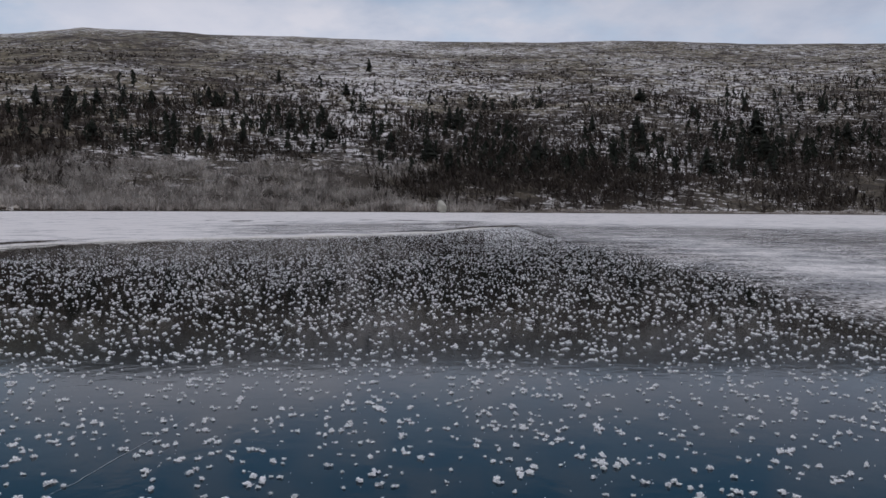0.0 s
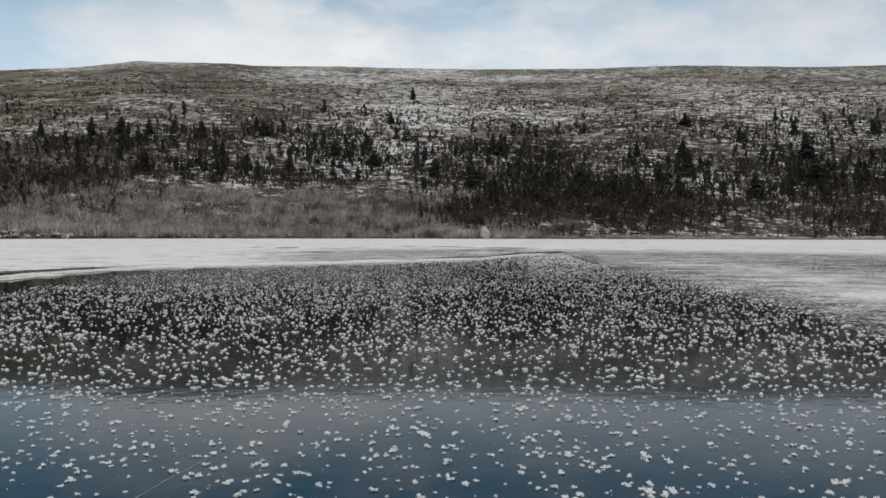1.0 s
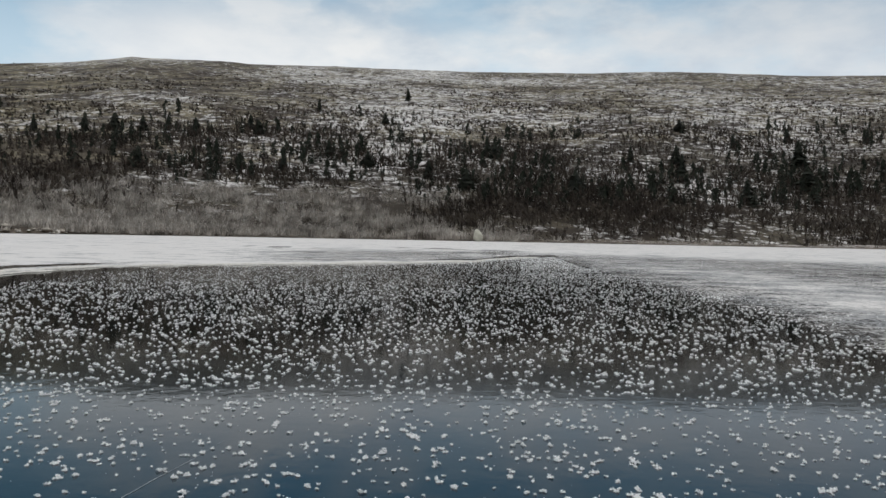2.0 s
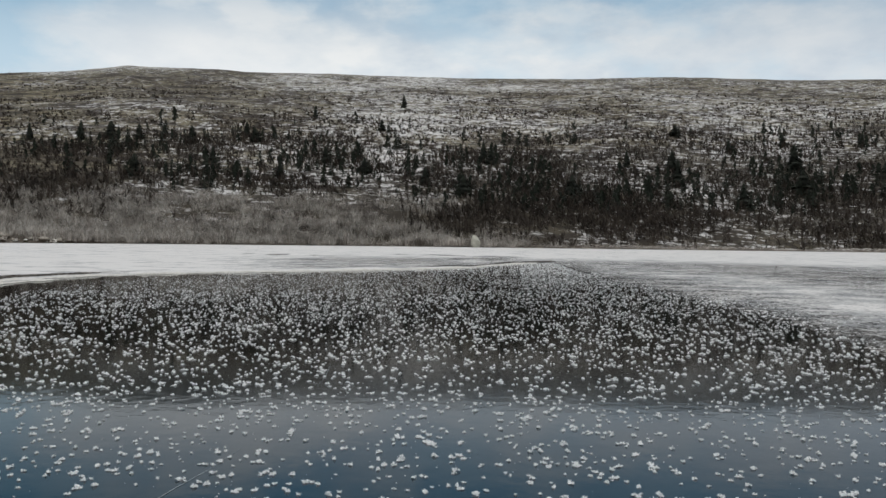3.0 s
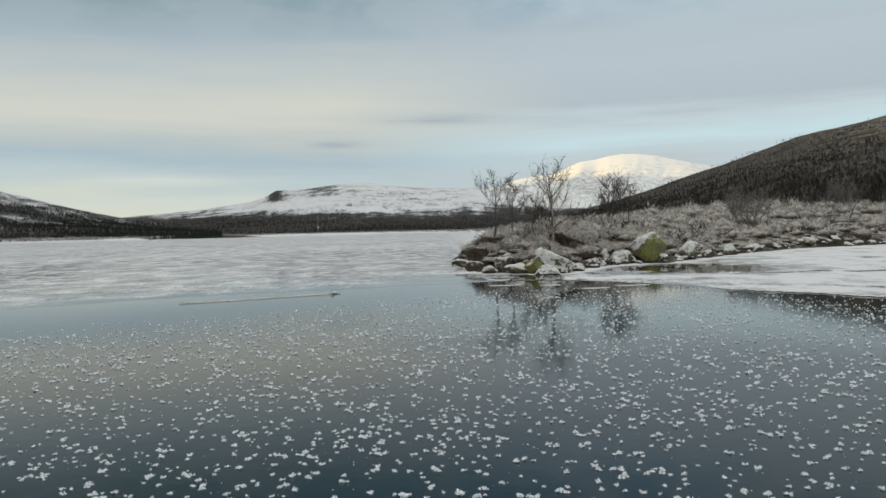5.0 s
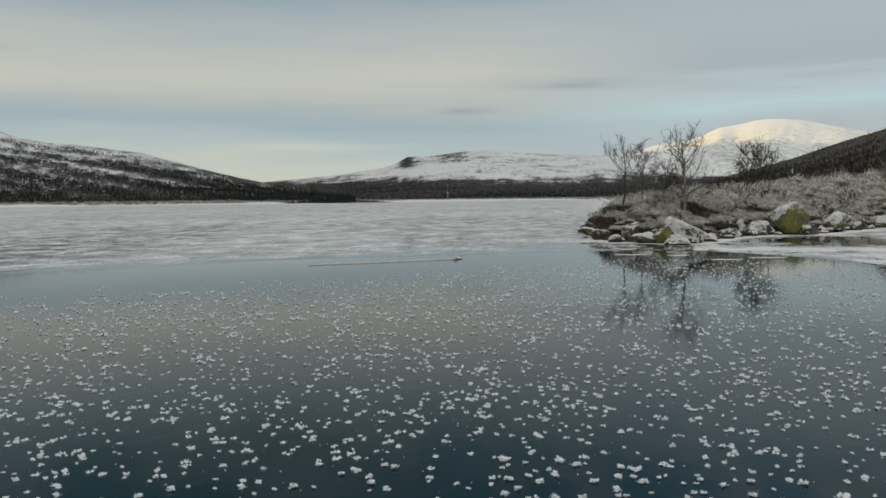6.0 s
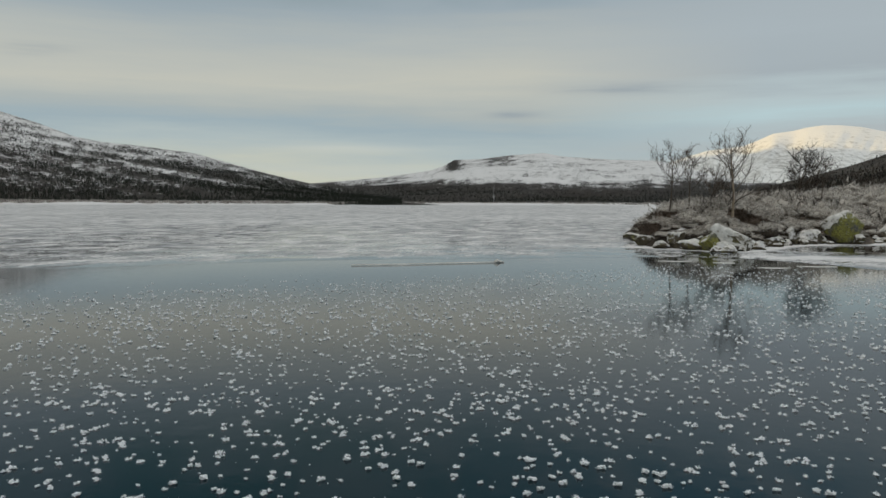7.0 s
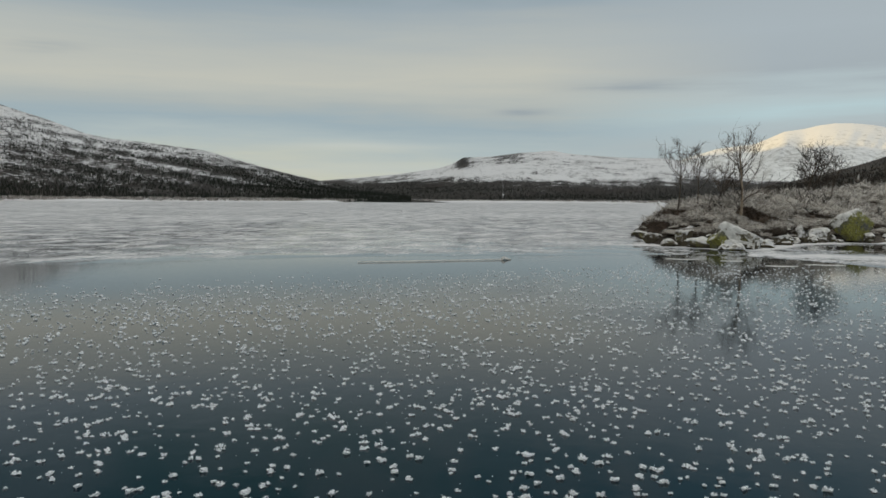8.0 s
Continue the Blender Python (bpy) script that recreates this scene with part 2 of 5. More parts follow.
def make_hill(name, heath_a, heath_b, snow_lo, snow_hi, scale=1.0, dark=0.75, white=(0.68, 0.66, 0.645), zoned=False):
    """Heath under patchy snow; the attribute snow shifts the share of snow."""
    m, tree, b, pos = material(name)
    flat = mapped(tree, pos, (scale, scale, scale * 1.6))
    h = noise_tex(tree, flat, 0.05, 6, 0.65)
    heath = ramp(tree, h, [(0.43, heath_a), (0.57, heath_b)])
    if zoned:
        heath = mix_color(tree, ramp(tree, math_node(tree, "ADD", attribute(tree, "moor"), math_node(tree, "MULTIPLY", math_node(tree, "SUBTRACT", h, 0.5), 1.2)), [(0.3, 0.68), (0.7, 0.0)]), heath, (0.052, 0.042, 0.034))
        heath = mix_color(tree, math_node(tree, "MULTIPLY", ramp(tree, math_node(tree, "SUBTRACT", attribute(tree, "moor"), 0.98), [(0.0, 0.0), (0.5, 1.0)]), ramp(tree, h, [(0.44, 0.0), (0.56, 0.7)])), heath, (0.29, 0.24, 0.13))
    tuss = noise_tex(tree, flat, 0.9, 4, 0.7)
    heath = mix_color(tree, 0.6, heath, ramp(tree, tuss, [(0.40, 0.30), (0.60, 1.0)]), "MULTIPLY")
    scrub = noise_tex(tree, mapped(tree, pos, (scale, scale, scale * 2.0), 0, (7, 3, 0)), 0.17, 8, 0.75)
    more = math_node(tree, "SUBTRACT", scrub, math_node(tree, "MULTIPLY", math_node(tree, "SUBTRACT", attribute(tree, "snow"), 0.47), 0.5))
    heath = mix_color(tree, ramp(tree, more, [(0.49, 0.0), (0.55, dark)]), heath, (0.035, 0.028, 0.022))
    line = noise_tex(tree, mapped(tree, pos, (scale * 0.6, scale * 0.6, scale * 2.4)), 0.22, 7, 0.7)
    fine = noise_tex(tree, flat, 0.5, 6, 0.7)
    s = math_node(tree, "ADD", math_node(tree, "MULTIPLY", line, 0.45), math_node(tree, "MULTIPLY", fine, 0.55))
    s = math_node(tree, "ADD", s, math_node(tree, "SUBTRACT", attribute(tree, "snow"), 0.5))
    s = math_node(tree, "SUBTRACT", s, math_node(tree, "MULTIPLY", math_node(tree, "SUBTRACT", scrub, 0.46), 0.55))
    f = ramp(tree, s, [(snow_lo, 0.0), (snow_hi, 1.0)])
    tree.links.new(mix_color(tree, f, heath, white), b.inputs["Base Color"])
    b.inputs["Roughness"].default_value = 0.9
    b.inputs["Specular IOR Level"].default_value = 0.15
    bump(tree, b, fine, 0.35, 0.5 / scale)
    return m


def make_rock():
    m, tree, b, pos = material("lichen_rock")
    n = noise_tex(tree, pos, 3.0, 8, 0.65)
    v = noise_tex(tree, pos, 22.0, 4, 0.6)
    stone = ramp(tree, n, [(0.3, (0.028, 0.021, 0.013)), (0.5, (0.085, 0.067, 0.040)), (0.7, (0.17, 0.14, 0.09))])
    stone = mix_color(tree, 0.4, stone, ramp(tree, v, [(0.35, 0.5), (0.65, 1.0)]), "MULTIPLY")
    lich = ramp(tree, noise_tex(tree, mapped(tree, pos, (1, 1, 1), 0, (5, 3, 1)), 4.0, 6, 0.6), [(0.54, 0.0), (0.66, 0.7)])
    rimed = ramp(tree, math_node(tree, "ADD", math_node(tree, "MULTIPLY", up_facing(tree), 0.40), noise_tex(tree, pos, 7.0, 7, 0.7)), [(0.60, 0.0), (0.74, 0.9)])
    stone = mix_color(tree, lich, stone, (0.22, 0.21, 0.06))
    tree.links.new(mix_color(tree, rimed, stone, (0.66, 0.64, 0.62)), b.inputs["Base Color"])
    b.inputs["Roughness"].default_value = 0.9
    bump(tree, b, n, 0.8, 0.06)
    return m


def make_mossy():
    m, tree, b, pos = material("mossy_rock")
    n = noise_tex(tree, pos, 2.4, 8, 0.65)
    v = noise_tex(tree, pos, 14.0, 5, 0.65)
    stone = ramp(tree, v, [(0.3, (0.06, 0.06, 0.05)), (0.7, (0.16, 0.15, 0.13))])
    moss = ramp(tree, v, [(0.3, (0.075, 0.072, 0.018)), (0.7, (0.31, 0.29, 0.065))])
    f = ramp(tree, n, [(0.38, 0.0), (0.50, 1.0)])
    rimed = ramp(tree, math_node(tree, "ADD", math_node(tree, "MULTIPLY", up_facing(tree), 0.2), noise_tex(tree, pos, 3.0, 7, 0.7)), [(0.60, 0.0), (0.68, 0.9)])
    tree.links.new(mix_color(tree, rimed, mix_color(tree, f, stone, moss), (0.66, 0.64, 0.62)), b.inputs["Base Color"])
    b.inputs["Roughness"].default_value = 0.95
    bump(tree, b, v, 0.9, 0.04)
    return m


def make_thin_snow():
    """Thin wind-worn snow on stone, rubbed through in spots."""
    m, tree, b, pos = material("thin_snow_on_stone")
    n = noise_tex(tree, pos, 7.0, 7, 0.68)
    v = noise_tex(tree, mapped(tree, pos, (1, 1, 1.6), 0, (2, 6, 1)), 2.6, 7, 0.7)
    snow = ramp(tree, n, [(0.36, (0.50, 0.475, 0.435)), (0.62, (0.77, 0.74, 0.69))])
    f = math_node(tree, "ADD", v, math_node(tree, "MULTIPLY", up_facing(tree), 0.10))
    stone = ramp(tree, n, [(0.36, (0.055, 0.044, 0.027)), (0.62, (0.22, 0.185, 0.13))])
    tree.links.new(mix_color(tree, ramp(tree, f, [(0.425, 0.0), (0.50, 1.0)]), stone, snow), b.inputs["Base Color"])
    b.inputs["Roughness"].default_value = 0.85
    b.inputs["Specular IOR Level"].default_value = 0.2
    bump(tree, b, n, 0.7, 0.03)
    return m


def twiggy(name, dark, light, scale=0.35, own=0.55):
    """Thin twigs: each one lighter or darker by itself, and the whole in drifts."""
    m, tree, b, pos = material(name)
    n = noise_tex(tree, pos, scale, 5, 0.6)
    geo = tree.nodes.new("ShaderNodeNewGeometry")
    f = math_node(tree, "ADD", math_node(tree, "MULTIPLY", ramp(tree, n, [(0.34, 0.0), (0.66, 1.0)]), 1 - own), math_node(tree, "MULTIPLY", geo.outputs["Random Per Island"], own))
    tree.links.new(ramp(tree, f, [(0.12, dark), (0.88, light)]), b.inputs["Base Color"])
    b.inputs["Roughness"].default_value = 0.9
    b.inputs["Specular IOR Level"].default_value = 0.2
    return m


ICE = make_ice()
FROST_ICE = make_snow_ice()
SNOW = simple("snow", (0.53, 0.505, 0.465), (0.77, 0.74, 0.69), 9.0, 0.8, 0.02, 0.2)
FROST = simple("frost_crystals", (0.93, 0.93, 0.93), (0.98, 0.977, 0.975), 40.0, 0.7, 0.004, 0.3)


def let_light_through(m, share):
    """Loose crystals pass light on: part of the diffuse light comes out of the far side."""
    tree = m.node_tree
    b = tree.nodes["Principled BSDF"]
    t = tree.nodes.new("ShaderNodeBsdfTranslucent")
    t.inputs[0].default_value = (0.93, 0.93, 0.93, 1)
    mix = tree.nodes.new("ShaderNodeMixShader")
    mix.inputs[0].default_value = share
    tree.links.new(b.outputs[0], mix.inputs[1])
    tree.links.new(t.outputs[0], mix.inputs[2])
    tree.links.new(mix.outputs[0], tree.nodes["Material Output"].inputs[0])


let_light_through(FROST, 0.15)
HILL = make_hill("heath_hill", (0.052, 0.036, 0.026), (0.245, 0.21, 0.145), 0.483, 0.57, 1.15, zoned=True)
GROUND = make_hill("frosted_heath", (0.11, 0.080, 0.056), (0.33, 0.275, 0.215), 0.44, 0.58, 6.0)
FELL = make_hill("snowy_fell", (0.018, 0.016, 0.0145), (0.060, 0.049, 0.042), 0.475, 0.54, 0.8)
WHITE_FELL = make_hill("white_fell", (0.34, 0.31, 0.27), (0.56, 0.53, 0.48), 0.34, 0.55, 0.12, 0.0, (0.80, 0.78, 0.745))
ROCK = make_rock()
MOSSY = make_mossy()
THIN_SNOW = make_thin_snow()
SPRUCE = simple("spruce_needles", (0.012, 0.014, 0.011), (0.040, 0.045, 0.032), 3.0, 0.9, 0.05, 0.2)
BARE = twiggy("bare_twigs", (0.018, 0.014, 0.0115), (0.095, 0.074, 0.060), 0.12, 0.45)
WILLOW = twiggy("frosted_willow", (0.11, 0.091, 0.076), (0.68, 0.625, 0.57), 0.30, 0.3)
HOAR = twiggy("hoar_frosted_twigs", (0.135, 0.108, 0.084), (0.86, 0.80, 0.725), 1.3, 0.42)
GREY_TWIG = twiggy("grey_twigs", (0.09, 0.075, 0.062), (0.30, 0.265, 0.235), 1.0, 0.5)


def make_mound():
    """Dark heath, hoar frost on top; lit tops and shaded gaps painted in too."""
    m, tree, b, pos = material("heath_mound")
    n = noise_tex(tree, pos, 26.0, 6, 0.75)
    base = ramp(tree, n, [(0.38, (0.022, 0.017, 0.013)), (0.62, (0.13, 0.10, 0.075))])
    f = math_node(tree, "ADD", math_node(tree, "MULTIPLY", up_facing(tree), 0.42), noise_tex(tree, mapped(tree, pos, (1, 1, 1), 0, (4, 2, 1)), 19.0, 6, 0.78))
    tree.links.new(mix_color(tree, ramp(tree, f, [(0.65, 0.0), (0.83, 0.9)]), base, (0.54, 0.49, 0.425)), b.inputs["Base Color"])
    b.inputs["Roughness"].default_value = 0.9
    b.inputs["Specular IOR Level"].default_value = 0.2
    bump(tree, b, n, 1.0, 0.05)
    return m


MOUND = make_mound()
DARK_SHRUB = simple("dark_heather", (0.028, 0.020, 0.0145), (0.15, 0.108, 0.078), 9.0, 0.9, 0.01, 0.2)
BARK = simple("birch_bark", (0.16, 0.11, 0.07), (0.45, 0.36, 0.26), 6.0, 0.8, 0.01, 0.3)
LIMB = simple("birch_limb", (0.05, 0.038, 0.029), (0.15, 0.115, 0.085), 8.0, 0.85, 0.005, 0.3)
CRACK = simple("frosted_crack", (0.22, 0.25, 0.27), (0.42, 0.45, 0.46), 5.0, 0.6, 0.002, 0.4)
GRAVEL = simple("dark_shore_stones", (0.05, 0.042, 0.032), (0.14, 0.12, 0.09), 4.0, 0.9, 0.05, 0.3)
PALE_STONE = simple("pale_stone", (0.40, 0.38, 0.32), (0.62, 0.60, 0.52), 2.0, 0.9, 0.05, 0.2)


# ---- mesh helpers ----
def mesh_np(name, V, F, mat, smooth=False, attrs=()):
    """A mesh object from an n x 3 array of places and an m x k array of corners."""
    V, F = np.asarray(V, dtype=np.float32), np.asarray(F, dtype=np.int32)
    me = bpy.data.meshes.new(name)
    k = F.shape[1]
    me.vertices.add(len(V))
    me.vertices.foreach_set("co", V.ravel())
    me.loops.add(F.size)
    me.loops.foreach_set("vertex_index", F.ravel())
    me.polygons.add(len(F))
    me.polygons.foreach_set("loop_start", np.arange(0, F.size, k, dtype=np.int32))
    me.polygons.foreach_set("use_smooth", np.full(len(F), smooth))
    for an, vals in attrs:
        a = me.attributes.new(an, "FLOAT", "POINT")
        a.data.foreach_set("value", np.asarray(vals, dtype=np.float32))
    me.materials.append(mat)
    me.update(calc_edges=True)
    return new(name, me)


def part(name, V, F, mat, parent, label="", smooth=False):
    ob = mesh_np(name, V, F, mat, smooth)
    ob.parent = parent
    return tagged(ob, label) if label else ob


def grid_faces(na, nr):
    i, j = np.meshgrid(np.arange(na - 1), np.arange(nr - 1), indexing="ij")
    a = (i * nr + j).ravel()
    return np.stack([a, a + 1, a + nr + 1, a + nr], 1)[:, ::-1]


def scatter(templates, places, scales, turns, picks, squash=None):
    """Many small meshes joined into one: templates are (V, F) pairs of triangles."""
    VV, FF, base = [], [], 0
    for k, (V, F) in enumerate(templates):
        sel = np.where(picks == k)[0]
        if not len(sel):
            continue
        c, s = np.cos(turns[sel]), np.sin(turns[sel])
        sc = scales[sel][:, None]
        w = np.empty((len(sel), len(V), 3))
        w[..., 0] = (c[:, None] * V[None, :, 0] - s[:, None] * V[None, :, 1]) * sc
        w[..., 1] = (s[:, None] * V[None, :, 0] + c[:, None] * V[None, :, 1]) * sc
        w[..., 2] = V[None, :, 2] * sc * (1.0 if squash is None else squash[sel][:, None])
        w += places[sel][:, None, :]
        f = F[None] + (np.arange(len(sel)) * len(V))[:, None, None] + base
        VV.append(w.reshape(-1, 3))
        FF.append(f.reshape(-1, F.shape[1]))
        base += len(sel) * len(V)
    return np.concatenate(VV), np.concatenate(FF)


def table(az, rows):
    a = [r[0] for r in rows]
    return np.interp(az, a, [r[1] for r in rows])


def fbm(x, y, seed, octaves=5):
    """Smooth value noise in about -1..1, vectorised."""
    x, y = np.asarray(x, float), np.asarray(y, float)
    total, amp, norm = np.zeros(np.broadcast(x, y).shape), 1.0, 0.0
    for o in range(octaves):
        px, py = x * 2 ** o + 17.3 * o + seed * 3.7, y * 2 ** o - 9.1 * o + seed * 5.3
        ix, iy = np.floor(px), np.floor(py)
        fx, fy = px - ix, py - iy
        fx, fy = fx * fx * (3 - 2 * fx), fy * fy * (3 - 2 * fy)

        def rnd(a, b):
            v = np.sin(a * 127.1 + b * 311.7 + seed * 74.7) * 43758.5453
            return (v - np.floor(v)) * 2 - 1
        n = (rnd(ix, iy) * (1 - fx) + rnd(ix + 1, iy) * fx) * (1 - fy) + (rnd(ix, iy + 1) * (1 - fx) + rnd(ix + 1, iy + 1) * fx) * fy
        total, norm, amp = total + n * amp, norm + amp, amp * 0.5
    return total / norm


def band(v, a, b, c, d):
    return np.clip((v - a) / (b - a), 0, 1) * np.clip((d - v) / (d - c), 0, 1)


def polar(az, r):
    a = np.radians(az)
    return r * np.cos(a), r * np.sin(a)


# ---- plan of the lake and the hills, as bearing (degrees) and distance (metres) ----
LAKE = [(300, 4), (330, 5), (0, 9), (20, 30), (35, 120), (50, 205), (64, 186), (77, 162), (89, 150), (95, 147), (107, 140), (115, 138),
        (122, 133), (128, 121), (132, 107), (136, 92), (141, 76), (147, 62), (152.2, 54.5), (156.2, 45), (159, 39), (160.5, 35.6), (162.8, 35.8), (166, 32.3),
        (168.7, 28.0), (171, 29.7), (172.6, 29.3), (174, 30.5), (175.4, 37.0), (175.8, 41), (175.0, 52), (173, 70), (171, 110),
        (169.5, 180), (169, 320), (170, 560), (172, 880), (178, 980), (186, 1000), (193, 960), (197, 800), (200, 752), (206, 742), (214, 690),
        (222, 600), (235, 380), (245, 150), (255, 30), (270, 6), (285, 4)]
CREST = [(20, 7.0), (50, 9.5), (64, 10.45), (69.5, 10.85), (76.7, 11.4), (84.4, 11.45), (90.5, 11.5), (94.6, 11.57), (100.7, 11.6),
         (106.6, 11.4), (108.3, 11.47), (114.3, 11.23), (116.7, 10.75), (118, 10.5), (122.2, 9.9), (127.3, 9.4), (133.7, 8.55),
         (136.2, 8.15), (142.8, 7.35), (147.1, 6.7), (152.2, 5.65), (156.8, 4.15), (161.8, 2.53), (166.3, 1.35), (169, 0.6), (173, 0.1)]
FOOT = [(20, 120), (50, 212), (64, 190), (77, 166), (89, 154), (107, 144), (115, 142), (122, 140), (130, 146), (140, 170), (150, 220), (160, 300), (173, 420)]
LAKE_XY = np.array([polar(a, r) for a, r in LAKE])


def shore_distance(x, y):
    """Metres from the lake's outline, positive on land."""
    x, y = np.asarray(x, float), np.asarray(y, float)
    best, inside = np.full(x.shape, 1e9), np.zeros(x.shape, bool)
    n = len(LAKE_XY)
    for i in range(n):
        (ax, ay), (bx, by) = LAKE_XY[i], LAKE_XY[(i + 1) % n]
        dx, dy = bx - ax, by - ay
        t = np.clip(((x - ax) * dx + (y - ay) * dy) / (dx * dx + dy * dy), 0, 1)
        best = np.minimum(best, np.hypot(x - ax - t * dx, y - ay - t * dy))
        cross = (ay > y) != (by > y)
        with np.errstate(divide="ignore", invalid="ignore"):
            inside ^= cross & (x < dx * (y - ay) / (dy if dy else 1e-9) + ax)
    return np.where(inside, -best, best)


def ground_height(x, y):
    d = shore_distance(x, y) + 0.35 * fbm(x * 0.5, y * 0.5, 3, 3)
    p = np.maximum(d, 0)
    h = 0.45 * (1 - np.exp(-p / 0.7)) + 1.0 * (1 - np.exp(-p / 5)) + 0.07 * np.minimum(p, 25)
    bearing = np.degrees(np.arctan2(y, x)) % 360
    h *= np.where(bearing < 200, np.clip(0.3 + (bearing - 112) / 20, 0.3, 1), 1)
    h += np.minimum(p / 4, 1) * (0.28 * fbm(x * 0.35, y * 0.35, 5, 4) + 0.35 * fbm(x * 0.09, y * 0.09, 8, 2))
    return np.where(d > 0, h, -0.5 * (1 - np.exp(np.minimum(d, 0) / 0.8)) - 0.02)


def crest_radius(az):
    return table(az, [(20, 640), (90, 700), (120, 700), (150, 820), (173, 950)])


def hill_height(az, r):
    rc, rf = crest_radius(az), table(az, FOOT)
    top = rc * np.tan(np.radians(table(az, CREST))) + 1.6
    s = (r - rf) / (rc - rf)
    x, y = polar(az, r)
    h = -1.5 + (top + 1.5) * np.where(s < 1, np.sign(s) * np.abs(s) ** 1.0, 1 - 0.35 * (s - 1))
    ease = np.clip(s * 4, 0, 1) * np.clip((1 - s) * 3, 0.25, 1)
    return h + ease * (3.0 * fbm(x / 60, y / 60, 11, 4)) + 0.35 * fbm(x / 9, y / 9, 14, 3) * np.clip(s * 20, 0, 1)


def on_hill(az, el):
    """The place on the hillside that lies at this bearing and height angle from the lake's edge."""
    r = np.linspace(float(table(az, FOOT)), float(crest_radius(az)), 400)
    h = hill_height(np.full(400, az), r)
    e = np.degrees(np.arctan2(h - 1.6, r))
    k = int(np.argmax(e > el)) if (e > el).any() else 399
    x, y = polar(az, r[k])
    return float(x), float(y), float(h[k])


# ---- ground, ice, hills ----
def build_ground():
    az = np.concatenate([np.arange(-120, 55, 3.0), np.arange(55, 130, 0.5), np.arange(130, 177, 0.22), np.arange(177, 226, 0.6), np.arange(226, 240.1, 3.5)])
    r = np.concatenate([np.geomspace(1.0, 24, 16), np.geomspace(24.6, 70, 80), np.geomspace(71, 230, 45), np.geomspace(240, 4900, 26)])
    A, Rr = np.meshgrid(az, r, indexing="ij")
    x, y = polar(A, Rr)
    h = ground_height(x, y)
    h = np.where(Rr > 1300, h - (Rr - 1300) * 0.002, h)
    snow = 0.45 + 0.10 * fbm(x * 0.15, y * 0.15, 21, 3) - 0.14 * (shore_distance(x, y) < 0.8) - 0.16 * np.clip((132 - A) / 10, 0, 1) * np.clip((A - 82) / 8, 0, 1) + 0.28 * np.clip((Rr - 250) / 100, 0, 1)
    ob = mesh_np("ground", np.stack([x, y, h], -1).reshape(-1, 3), grid_faces(len(az), len(r)), GROUND, True, [("snow", snow.ravel())])
    return tagged(ob, "low frosted heath and peat shore around a frozen lake", "ground", kind="structure")


def build_ice():
    az = np.linspace(0, 360, 181)
    r = np.concatenate([[0.0], np.geomspace(0.3, 1400, 100)])
    A, Rr = np.meshgrid(az, r, indexing="ij")
    x, y = polar(A, Rr)
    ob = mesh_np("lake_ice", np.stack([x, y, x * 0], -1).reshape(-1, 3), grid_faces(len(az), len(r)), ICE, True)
    return tagged(ob, "clear black lake ice mirroring hill and sky", "ice", kind="structure")


# inner edge of the white frost cover on the lake
EDGE = [(20, 11), (55, 10.5), (60, 11), (63.7, 13), (67, 15.5), (71, 18.5), (76.5, 24), (80.4, 31), (83, 42), (84.7, 56), (87.2, 51.5),
        (90.5, 43), (94.6, 39.5), (100.7, 36.8), (108.6, 34.5), (116, 32.6), (120, 30.4), (125, 27.2), (130.3, 23.7), (135, 20.4), (141, 18.6),
        (147.7, 19.5), (156, 20.9), (161, 22.6), (164.5, 23.9), (166.3, 24.3), (168, 24.6), (171, 24.8), (174, 24.6), (176.5, 24.0), (181.5, 23.2), (188, 22.6), (193.7, 22.4), (199.7, 21.9),
        (207, 21.2), (215.6, 20.8), (225, 20.5), (245, 20)]


def edge_radius(az):
    e = table(az, EDGE)
    return e * (1 + 0.012 * fbm(az * 0.6, az * 0, 31, 4) + 0.006 * fbm(az * 4, az * 0, 33, 3))


